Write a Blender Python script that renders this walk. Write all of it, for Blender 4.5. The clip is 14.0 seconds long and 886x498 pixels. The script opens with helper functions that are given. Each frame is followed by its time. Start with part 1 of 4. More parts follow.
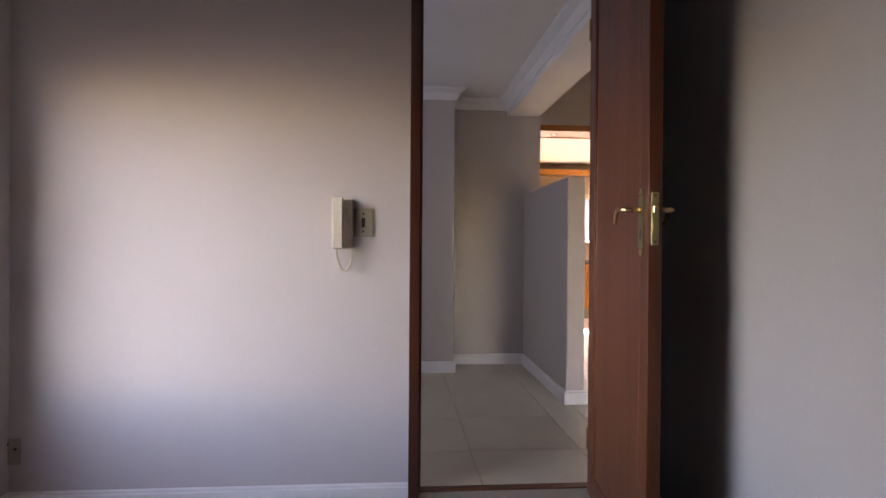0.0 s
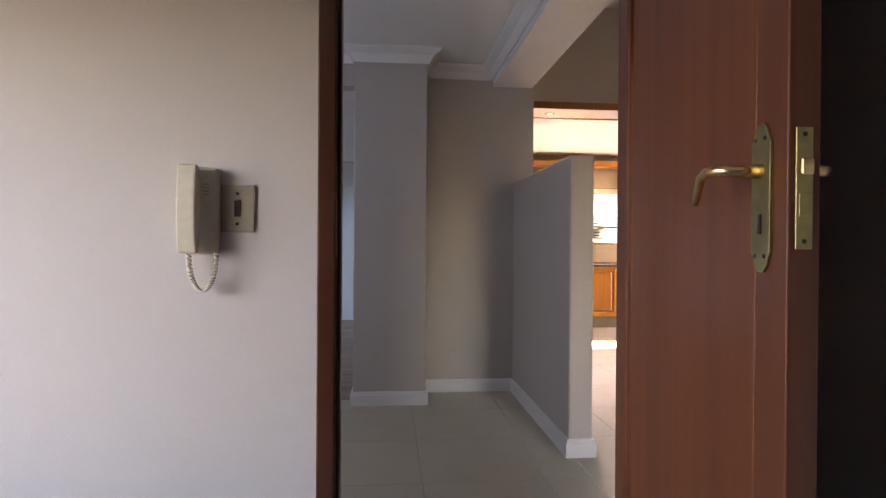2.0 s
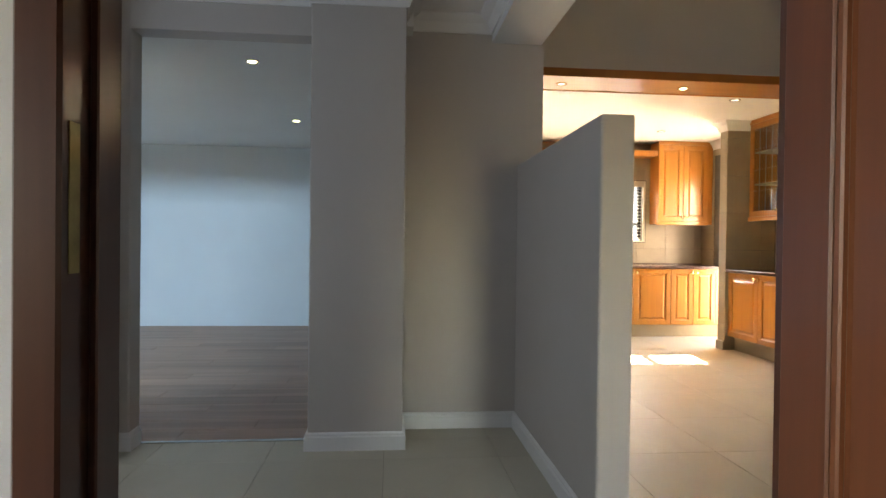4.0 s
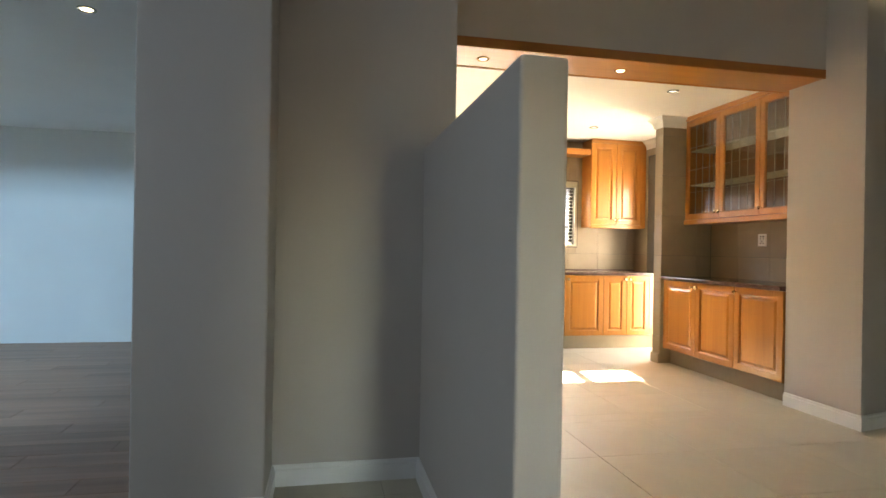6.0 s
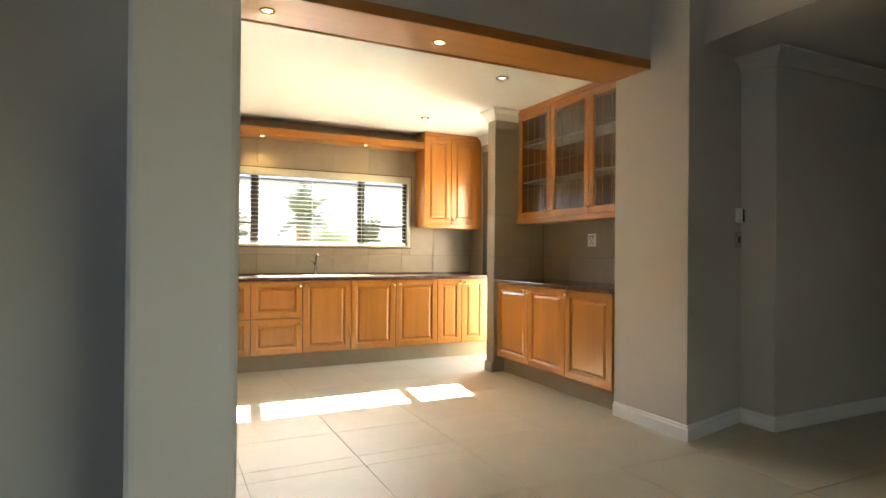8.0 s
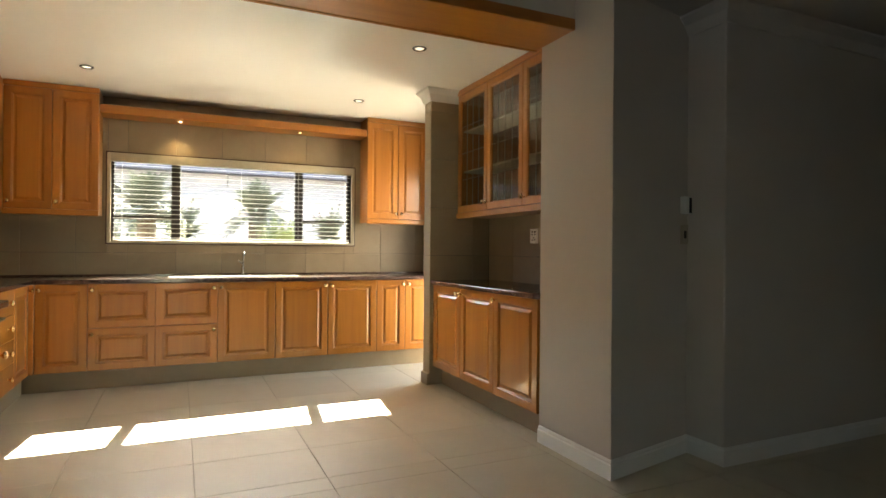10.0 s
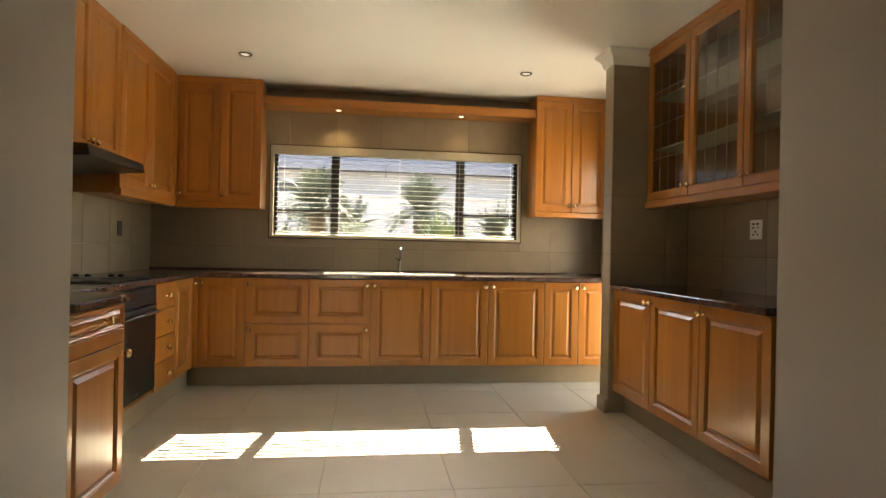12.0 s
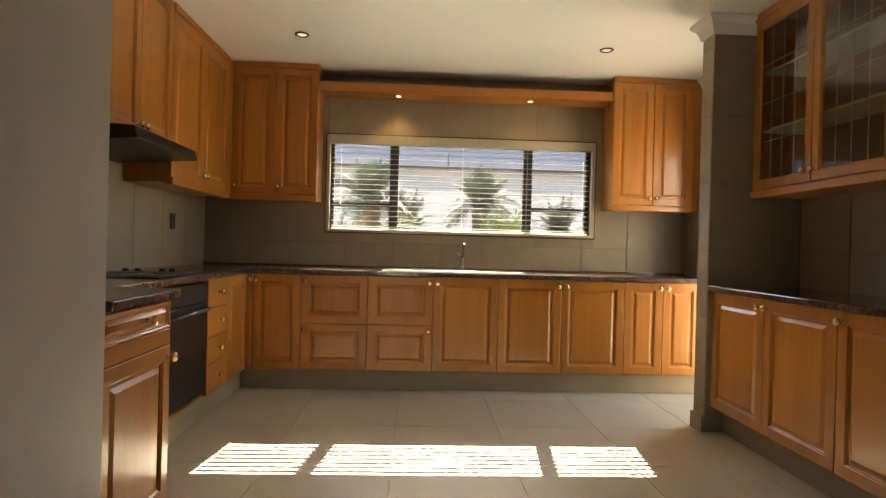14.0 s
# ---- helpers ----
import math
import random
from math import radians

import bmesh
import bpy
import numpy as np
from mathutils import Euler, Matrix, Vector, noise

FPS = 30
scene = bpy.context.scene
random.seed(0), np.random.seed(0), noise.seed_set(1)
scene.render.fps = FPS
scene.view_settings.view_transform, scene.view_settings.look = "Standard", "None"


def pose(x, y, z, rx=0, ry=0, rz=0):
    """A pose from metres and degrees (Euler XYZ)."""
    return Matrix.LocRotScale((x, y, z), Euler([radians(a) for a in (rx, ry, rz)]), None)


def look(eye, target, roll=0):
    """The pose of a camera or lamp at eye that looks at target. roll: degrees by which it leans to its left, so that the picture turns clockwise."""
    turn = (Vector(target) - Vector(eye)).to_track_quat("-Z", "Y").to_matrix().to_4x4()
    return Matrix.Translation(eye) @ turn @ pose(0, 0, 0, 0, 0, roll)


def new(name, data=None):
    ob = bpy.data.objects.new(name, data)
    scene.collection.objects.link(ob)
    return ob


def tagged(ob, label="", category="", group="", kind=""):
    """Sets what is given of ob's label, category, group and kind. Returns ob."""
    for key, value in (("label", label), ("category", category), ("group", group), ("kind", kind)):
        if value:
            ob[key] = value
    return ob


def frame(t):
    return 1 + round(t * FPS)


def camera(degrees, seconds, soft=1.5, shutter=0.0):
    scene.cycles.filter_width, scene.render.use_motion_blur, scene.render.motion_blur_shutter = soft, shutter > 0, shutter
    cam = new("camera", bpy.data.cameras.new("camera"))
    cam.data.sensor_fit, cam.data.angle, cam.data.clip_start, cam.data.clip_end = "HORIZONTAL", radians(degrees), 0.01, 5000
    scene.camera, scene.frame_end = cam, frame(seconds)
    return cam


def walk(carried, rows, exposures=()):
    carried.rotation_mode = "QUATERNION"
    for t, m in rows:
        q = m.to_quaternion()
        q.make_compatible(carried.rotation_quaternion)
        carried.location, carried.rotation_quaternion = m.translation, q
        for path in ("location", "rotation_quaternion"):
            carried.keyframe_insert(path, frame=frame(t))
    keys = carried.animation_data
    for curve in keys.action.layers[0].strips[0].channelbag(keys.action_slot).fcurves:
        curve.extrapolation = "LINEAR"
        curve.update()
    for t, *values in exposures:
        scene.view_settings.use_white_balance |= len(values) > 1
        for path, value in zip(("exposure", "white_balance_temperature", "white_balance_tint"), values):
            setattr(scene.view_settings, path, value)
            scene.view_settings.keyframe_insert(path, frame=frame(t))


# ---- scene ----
cam = camera(75.1, 14.0)
PATH = [
    (0, (0.535, -0.96, 1.143), (0.694, 1.033, 1.134), 0.4),
    (0.5, (0.586, -0.723, 1.151), (0.745, 1.27, 1.141), 0.5),
    (1, (0.678, -0.476, 1.144), (0.848, 1.517, 1.135), 0.5),
    (1.5, (0.775, -0.2, 1.152), (0.952, 1.792, 1.14), 0.6),
    (2, (0.783, 0.074, 1.152), (0.97, 2.066, 1.142), 0.4),
    (2.2, (0.789, 0.177, 1.166), (0.97, 2.169, 1.137), 0.0),
    (4.3, (1.025, 1.145, 1.156), (1.21, 3.136, 1.14), 0.8),
    (4.5, (1.062, 1.227, 1.158), (1.255, 3.218, 1.144), 0.7),
    (5, (1.167, 1.424, 1.159), (1.389, 3.412, 1.151), 0.8),
    (5.5, (1.223, 1.601, 1.155), (1.505, 3.581, 1.148), 0.9),
    (6, (1.285, 1.739, 1.153), (1.688, 3.698, 1.152), 1.0),
    (6.5, (1.388, 1.976, 1.166), (1.927, 3.902, 1.164), 0.7),
    (7, (1.499, 2.149, 1.169), (2.129, 4.047, 1.166), 0.4),
    (7.5, (1.636, 2.27, 1.169), (2.387, 4.123, 1.173), 0.7),
    (8, (1.811, 2.335, 1.17), (2.688, 4.133, 1.179), 0.5),
    (8.5, (2.008, 2.366, 1.186), (2.935, 4.138, 1.193), 0.3),
    (8.7, (2.106, 2.378, 1.19), (3.038, 4.148, 1.194), 0.2),
    (10.8, (2.959, 2.833, 1.15), (3.581, 4.734, 1.155), 0.8),
    (11, (2.971, 2.916, 1.146), (3.52, 4.839, 1.151), 0.9),
    (11.5, (2.975, 3.105, 1.133), (3.378, 5.064, 1.137), 1.1),
    (12, (3.018, 3.285, 1.132), (3.28, 5.268, 1.132), 1.2),
    (12.5, (2.986, 3.401, 1.113), (3.169, 5.392, 1.111), 1.3),
    (13, (2.938, 3.532, 1.108), (3.079, 5.527, 1.105), 1.4),
    (13.5, (2.92, 3.624, 1.105), (3.034, 5.621, 1.099), 1.4),
    (14, (2.916, 3.686, 1.101), (3.011, 5.684, 1.094), 1.5),
]
EXPOSURES = [(0.0, 5.6, 8700, 33), (2.2, 5.65, 8700, 26), (4.5, 5.76, 8500, 8), (6.5, 5.68, 7950, 5), (8.5, 5.3, 7550, 0), (11.0, 4.44, 7850, 2), (14.0, 4.12, 8000, 4)]
walk(cam, [(t, look(eye, target, roll)) for t, eye, target, roll in PATH], EXPOSURES)

K_RIGHT = 5.31

# ---- world, sun, daylight openings, added fill lamps ----
world = bpy.data.worlds.new("daylight")
scene.world = world
world.use_nodes = True
wn = world.node_tree.nodes
sky = wn.new("ShaderNodeTexSky")
sky.sky_type, sky.sun_disc = "NISHITA", False
sky.sun_elevation, sky.sun_rotation = radians(39), radians(8)
wn["Background"].inputs["Strength"].default_value = 0.085
world.node_tree.links.new(sky.outputs[0], wn["Background"].inputs["Color"])

sun = new("sun", bpy.data.lights.new("sun", "SUN"))
sun.data.energy, sun.data.angle, sun.data.color = 5.0, radians(0.1), (1.0, 0.95, 0.86)
sun.matrix_world = look((0.128, 1.0, 0.82), (0, 0, 0))


def area_light(name, eye, target, w, h, watts, color):
    ob = new(name, bpy.data.lights.new(name, "AREA"))
    ob.data.shape, ob.data.size, ob.data.size_y = "RECTANGLE", w, h
    ob.data.energy, ob.data.color = watts, color
    ob.matrix_world = look(eye, target)
    return ob


area_light("daylight_bedroom", (-1.36, 0.45, 1.4), (-0.5, 1.65, 1.0), 1.0, 1.0, 0.03, (1.0, 0.82, 0.74))
# strip lamp within the added enclosure, standing in for the lounge's sky light
area_light("daylight_lounge", (-2.95, 1.50, 2.18), (-2.2, 9.05, 1.5), 2.6, 0.2, 10.5, (0.29, 0.53, 0.92))
# added bluish fill that brightens the partition and pier; no known window here
area_light("fill_hall", (-1.12, 2.75, 1.55), (1.6, 3.9, 1.1), 1.2, 1.2, 0.34, (0.50, 0.68, 1.0))
# added warm fill aimed up at the hall beam, also warms the corridor
area_light("fill_entrance", (2.55, -0.62, 0.9), (1.4, 2.6, 2.6), 0.7, 1.2, 0.13, (1.0, 0.76, 0.58))
area_light("daylight_back_door", (K_RIGHT + 0.02, 7.71, 1.1), (4.0, 7.72, 1.15), 0.54, 1.8, 0.5, (0.95, 0.97, 1.0))


# ---- materials ----
def material(name, rough=0.6, metal=0.0, coat=0.0):
    m = bpy.data.materials.new(name)
    m.use_nodes = True
    b = m.node_tree.nodes["Principled BSDF"]
    b.inputs["Roughness"].default_value, b.inputs["Metallic"].default_value = rough, metal
    b.inputs["Coat Weight"].default_value, b.inputs["Coat Roughness"].default_value = coat, 0.12
    return m, m.node_tree.nodes, m.node_tree.links, b


def ramp(n, stops):
    r = n.new("ShaderNodeValToRGB")
    while len(r.color_ramp.elements) < len(stops):
        r.color_ramp.elements.new(0.5)
    for e, (p, c) in zip(r.color_ramp.elements, stops):
        e.position, e.color = p, (*c, 1)
    return r


def coords(n, l, scale, jitter=True):
    tc = n.new("ShaderNodeTexCoord")
    mp = n.new("ShaderNodeMapping")
    mp.inputs["Scale"].default_value = scale
    l.new(tc.outputs["Object"], mp.inputs["Vector"])
    if jitter:
        info = n.new("ShaderNodeObjectInfo")
        mul = n.new("ShaderNodeVectorMath")
        mul.operation = "SCALE"
        mul.inputs[0].default_value = (17, 31, 23)
        l.new(info.outputs["Random"], mul.inputs["Scale"])
        l.new(mul.outputs[0], mp.inputs["Location"])
    return mp


def noise_tex(n, l, vec, scale, detail=6, rough=0.55, distort=0.0):
    t = n.new("ShaderNodeTexNoise")
    t.inputs["Scale"].default_value, t.inputs["Detail"].default_value = scale, detail
    t.inputs["Roughness"].default_value, t.inputs["Distortion"].default_value = rough, distort
    l.new(vec.outputs[0], t.inputs["Vector"])
    return t


def add_bump(n, l, b, src, strength, dist=0.01):
    bp = n.new("ShaderNodeBump")
    bp.inputs["Strength"].default_value, bp.inputs["Distance"].default_value = strength, dist
    l.new(src, bp.inputs["Height"])
    l.new(bp.outputs[0], b.inputs["Normal"])


def mix_color(n, l, fac, a, b2, mode="MIX"):
    mx = n.new("ShaderNodeMix")
    mx.data_type, mx.blend_type = "RGBA", mode
    for sock, v in ((mx.inputs[0], fac), (mx.inputs[6], a), (mx.inputs[7], b2)):
        if isinstance(v, (int, float)):
            sock.default_value = v
        elif isinstance(v, tuple):
            sock.default_value = (*v, 1)
        else:
            l.new(v, sock)
    return mx.outputs[2]


def plaster(name, c1, c2, rough=0.75, bump=0.12):
    m, n, l, b = material(name, rough)
    mp = coords(n, l, (1, 1, 1), False)
    big, fine = noise_tex(n, l, mp, 1.3, 4), noise_tex(n, l, mp, 160, 3)
    r = ramp(n, ((0.3, c1), (0.7, c2)))
    l.new(big.outputs["Fac"], r.inputs["Fac"])
    l.new(mix_color(n, l, 0.06, r.outputs[0], fine.outputs["Color"], "MULTIPLY"), b.inputs["Base Color"])
    add_bump(n, l, b, fine.outputs["Fac"], bump, 0.004)
    return m


def timber(name, dark, mid, light, along="z", rough=0.35, coat=0.35, grain=26):
    m, n, l, b = material(name, rough, 0, coat)
    s = {"z": (1, 1, 0.045), "x": (0.045, 1, 1), "y": (1, 0.045, 1)}[along]
    mp = coords(n, l, s)
    g = noise_tex(n, l, mp, grain, 7, 0.62, 0.5)
    broad = noise_tex(n, l, mp, 4.0, 3, 0.5, 0.8)
    r = ramp(n, ((0.28, dark), (0.5, mid), (0.75, light)))
    l.new(g.outputs["Fac"], r.inputs["Fac"])
    r2 = ramp(n, ((0.3, dark), (0.7, light)))
    l.new(broad.outputs["Fac"], r2.inputs["Fac"])
    c = mix_color(n, l, 0.45, r.outputs[0], r2.outputs[0])
    info = n.new("ShaderNodeObjectInfo")
    tint = ramp(n, ((0.0, (0.86, 0.84, 0.82)), (1.0, (1.0, 1.0, 1.0))))
    l.new(info.outputs["Random"], tint.inputs["Fac"])
    l.new(mix_color(n, l, 1.0, c, tint.outputs[0], "MULTIPLY"), b.inputs["Base Color"])
    add_bump(n, l, b, g.outputs["Fac"], 0.05, 0.002)
    return m


def ceramic(name, c1, c2, rough, scale=2.2, bump=0.03):
    m, n, l, b = material(name, rough)
    mp = coords(n, l, (1, 1, 1))
    t, fine = noise_tex(n, l, mp, scale, 8, 0.6, 0.6), noise_tex(n, l, mp, 60, 4)
    r = ramp(n, ((0.3, c1), (0.72, c2)))
    l.new(t.outputs["Fac"], r.inputs["Fac"])
    info = n.new("ShaderNodeObjectInfo")
    tint = ramp(n, ((0.0, (0.93, 0.93, 0.92)), (1.0, (1.0, 1.0, 1.0))))
    l.new(info.outputs["Random"], tint.inputs["Fac"])
    c = mix_color(n, l, 1.0, r.outputs[0], tint.outputs[0], "MULTIPLY")
    l.new(mix_color(n, l, 0.08, c, fine.outputs["Color"], "MULTIPLY"), b.inputs["Base Color"])
    rr = n.new("ShaderNodeMapRange")
    rr.inputs["To Min"].default_value, rr.inputs["To Max"].default_value = rough * 0.8, rough * 1.3
    l.new(t.outputs["Fac"], rr.inputs["Value"])
    l.new(rr.outputs[0], b.inputs["Roughness"])
    add_bump(n, l, b, fine.outputs["Fac"], bump, 0.002)
    return m


def plain(name, c, rough=0.5, metal=0.0, coat=0.0, vary=0.12):
    m, n, l, b = material(name, rough, metal, coat)
    mp = coords(n, l, (1, 1, 1))
    t = noise_tex(n, l, mp, 30, 5)
    dark = tuple(v * (1 - vary) for v in c)
    r = ramp(n, ((0.3, dark), (0.7, c)))
    l.new(t.outputs["Fac"], r.inputs["Fac"])
    l.new(r.outputs[0], b.inputs["Base Color"])
    return m


def granite():
    m, n, l, b = material("granite", 0.12, 0, 0.2)
    mp = coords(n, l, (1, 1, 1), False)
    v = n.new("ShaderNodeTexVoronoi")
    v.inputs["Scale"].default_value = 55
    l.new(mp.outputs[0], v.inputs["Vector"])
    t = noise_tex(n, l, mp, 14, 8, 0.7, 1.2)
    r = ramp(n, ((0.34, (0.012, 0.009, 0.009)), (0.5, (0.07, 0.035, 0.03)), (0.62, (0.16, 0.10, 0.085)), (0.74, (0.30, 0.25, 0.23))))
    l.new(t.outputs["Fac"], r.inputs["Fac"])
    r2 = ramp(n, ((0.15, (0.02, 0.015, 0.015)), (0.6, (0.15, 0.09, 0.08))))
    l.new(v.outputs["Distance"], r2.inputs["Fac"])
    l.new(mix_color(n, l, 0.4, r.outputs[0], r2.outputs[0]), b.inputs["Base Color"])
    return m


def glass(name, tint=(1, 1, 1), gloss=1.0):
    m = bpy.data.materials.new(name)
    m.use_nodes = True
    n, l = m.node_tree.nodes, m.node_tree.links
    n.clear()
    out, mx, tr, gl, fr = (n.new("ShaderNode" + k) for k in ("OutputMaterial", "MixShader", "BsdfTransparent", "BsdfGlossy", "LayerWeight"))
    tr.inputs["Color"].default_value = (*tint, 1)
    gl.inputs["Roughness"].default_value = 0.02
    fr.inputs["Blend"].default_value = 0.5
    pw, ma = n.new("ShaderNodeMath"), n.new("ShaderNodeMath")
    pw.operation, ma.operation = "POWER", "MULTIPLY_ADD"
    pw.inputs[1].default_value = 5.0
    ma.inputs[1].default_value, ma.inputs[2].default_value = 0.9, 0.045 * gloss
    l.new(fr.outputs["Facing"], pw.inputs[0]), l.new(pw.outputs[0], ma.inputs[0])
    l.new(ma.outputs[0], mx.inputs[0]), l.new(tr.outputs[0], mx.inputs[1]), l.new(gl.outputs[0], mx.inputs[2])
    l.new(mx.outputs[0], out.inputs["Surface"])
    return m


def glow(name, c, strength):
    m, n, l, b = material(name, 0.4)
    b.inputs["Base Color"].default_value = (0.8, 0.8, 0.78, 1)
    b.inputs["Emission Color"].default_value, b.inputs["Emission Strength"].default_value = (*c, 1), strength
    return m


M_WALL = plaster("wall_paint_greige", (0.50, 0.452, 0.412), (0.53, 0.482, 0.442), 0.5, 0.08)
M_BED = plaster("wall_paint_lilac_white", (0.545, 0.502, 0.50), (0.585, 0.542, 0.54))
# side wall paint, taken darker than it is to stand for weaker light
M_BEDGREY_DIM = plaster("wall_paint_dimmed_grey", (0.40, 0.405, 0.425), (0.43, 0.435, 0.455))
M_LIV = plaster("wall_paint_pale_grey", (0.55, 0.55, 0.53), (0.58, 0.58, 0.56))
M_CEIL = plaster("ceiling_paint", (0.78, 0.77, 0.745), (0.82, 0.81, 0.785), 0.8)
M_KCEIL = plaster("kitchen_ceiling_paint", (0.86, 0.855, 0.835), (0.89, 0.885, 0.865), 0.38, 0.05)
M_TRIM = plaster("white_gloss_trim", (0.76, 0.75, 0.73), (0.80, 0.79, 0.77), 0.35, 0.03)
M_MAPLE = timber("honey_beech", (0.37, 0.123, 0.018), (0.46, 0.172, 0.026), (0.525, 0.21, 0.035))
M_MAPLE_X = timber("honey_beech_lengthwise", (0.37, 0.123, 0.018), (0.46, 0.172, 0.026), (0.525, 0.21, 0.035), "x")
M_MAHOG = timber("mahogany", (0.062, 0.014, 0.006), (0.125, 0.032, 0.011), (0.20, 0.060, 0.020), "z", 0.42, 0.2, 14)
# darker copy of the mahogany, with the door frame's shade in its colour
M_MAHOG_SHADE = timber("shade_darkened_mahogany", (0.035, 0.010, 0.006), (0.06, 0.017, 0.009), (0.095, 0.028, 0.014), "z", 0.32, 0.4, 20)
M_INSIDE = timber("brown_cabinet_lining", (0.16, 0.085, 0.045), (0.21, 0.115, 0.06), (0.26, 0.15, 0.08), "z", 0.6, 0)
M_FLOOR = ceramic("porcelain_floor_tile", (0.545, 0.49, 0.385), (0.615, 0.56, 0.448), 0.46)
M_GROUT = plain("floor_grout", (0.40, 0.345, 0.26), 0.9, 0, 0, 0.25)
M_WTILE = ceramic("taupe_wall_tile", (0.285, 0.218, 0.145), (0.35, 0.278, 0.19), 0.42, 3.0)
M_WGROUT = plain("wall_grout", (0.13, 0.115, 0.095), 0.9)
M_PLANK = timber("laminate_plank", (0.20, 0.095, 0.055), (0.38, 0.20, 0.12), (0.54, 0.31, 0.20), "x", 0.42, 0.05, 12)
M_GRANITE = granite()
M_BRASS = plain("polished_brass", (0.86, 0.62, 0.33), 0.24, 1.0)
M_OLDBRASS = plain("tarnished_brass", (0.46, 0.40, 0.20), 0.38, 1.0, 0, 0.3)
M_STEEL = plain("stainless_steel", (0.50, 0.50, 0.48), 0.24, 1.0)
M_BLACK = plain("black_enamel", (0.012, 0.012, 0.013), 0.35, 0, 0.1)
M_BLACKGLASS = plain("black_oven_glass", (0.006, 0.006, 0.007), 0.3, 0, 0.1)
M_DARKMETAL = plain("dark_bronze_aluminium", (0.03, 0.022, 0.018), 0.4, 0.3)
M_FILTER = plain("grey_hood_filter", (0.10, 0.10, 0.09), 0.45, 0.6)
M_IVORY = plain("ivory_plastic", (0.70, 0.65, 0.54), 0.35)
M_WHITE = plain("white_plastic", (0.86, 0.85, 0.82), 0.35)
M_SLAT = plain("white_blind_slat", (0.90, 0.895, 0.88), 0.4)
sn, sl = M_SLAT.node_tree.nodes, M_SLAT.node_tree.links
s_tr, s_mx = sn.new("ShaderNodeBsdfTranslucent"), sn.new("ShaderNodeMixShader")
s_tr.inputs["Color"].default_value = (0.8, 0.79, 0.75, 1)
s_mx.inputs[0].default_value = 0.5
sl.new(sn["Principled BSDF"].outputs[0], s_mx.inputs[1]), sl.new(s_tr.outputs[0], s_mx.inputs[2])
sl.new(s_mx.outputs[0], sn["Material Output"].inputs["Surface"])
M_BLINDFRAME = plain("cream_blind_valance", (0.50, 0.45, 0.34), 0.5)
M_HOLE = plain("dark_slot", (0.02, 0.017, 0.014), 0.6)
M_BEIGEPLATE = plain("beige_switch_plate", (0.42, 0.37, 0.29), 0.35, 0.2)
M_LEAD = plain("lead_came", (0.42, 0.39, 0.33), 0.45, 0.3)
M_LAMP = glow("lit_lamp", (1.0, 0.80, 0.50), 0.5)
# lens of the unlit lamps, given weak emission so that it looks pale
M_LAMPOFF_GLOW = glow("faintly_glowing_lamp_lens", (1.0, 0.9, 0.75), 0.045)
M_GLASS = glass("window_glass")
M_CGLASS = glass("tinted_cabinet_glass", (0.94, 0.92, 0.88), 1.15)
# near-white outdoor walls, colour darkened to hold down their daylight brightness
M_GARDENWALL_DIM = plaster("dimmed_garden_wall_paint", (0.20, 0.183, 0.20), (0.25, 0.23, 0.245), 0.85, 0.3)
M_ROOF = plain("lilac_grey_roof_sheet", (0.10, 0.095, 0.125), 0.6)
M_GROUND = plaster("pale_garden_paving", (0.56, 0.52, 0.46), (0.66, 0.61, 0.54), 0.95, 0.6)
M_LEAF = plain("palm_leaf", (0.06, 0.075, 0.05), 0.85, 0, 0, 0.5)
M_LEAF2 = plain("yellow_green_leaf", (0.13, 0.165, 0.06), 0.85, 0, 0, 0.4)
M_TRUNK = plain("palm_trunk_fibre", (0.13, 0.09, 0.06), 0.9, 0, 0, 0.5)


# ---- builders ----
def box_bm(x0, x1, y0, y1, z0, z1, bevel=0.0, seg=1, bm=None):
    bm2 = bmesh.new()
    bmesh.ops.create_cube(bm2, size=1)
    bmesh.ops.transform(bm2, matrix=Matrix.LocRotScale(((x0 + x1) / 2, (y0 + y1) / 2, (z0 + z1) / 2), None,
                                                       (abs(x1 - x0), abs(y1 - y0), abs(z1 - z0))), verts=bm2.verts)
    if bevel:
        bmesh.ops.bevel(bm2, geom=bm2.edges[:], offset=bevel, segments=seg, affect="EDGES", profile=0.5)
    return join_bm(bm, bm2)


def join_bm(bm, extra):
    if bm is None:
        return extra
    tmp = bpy.data.meshes.new("tmp")
    extra.to_mesh(tmp)
    bm.from_mesh(tmp)
    bpy.data.meshes.remove(tmp)
    extra.free()
    return bm


def turned_bm(profile, segs=20, axis="z", at=(0, 0, 0), bm=None):
    """A lathe shape from (radius, height) pairs."""
    b = bmesh.new()
    rings = []
    for r, h in profile:
        rings.append([b.verts.new((r * math.cos(2 * math.pi * k / segs), r * math.sin(2 * math.pi * k / segs), h)) for k in range(segs)])
    for a, c in zip(rings, rings[1:]):
        for k in range(segs):
            b.faces.new((a[k], a[(k + 1) % segs], c[(k + 1) % segs], c[k]))
    b.faces.new(rings[0][::-1])
    b.faces.new(rings[-1])
    turn = {"z": Matrix.Identity(4), "-y": pose(0, 0, 0, 90), "x": pose(0, 0, 0, 0, 90), "-z": pose(0, 0, 0, 180), "-x": pose(0, 0, 0, 0, -90)}[axis]
    bmesh.ops.transform(b, matrix=Matrix.Translation(at) @ turn, verts=b.verts)
    for f in b.faces:
        f.smooth = len(f.verts) == 4
    return join_bm(bm, b)


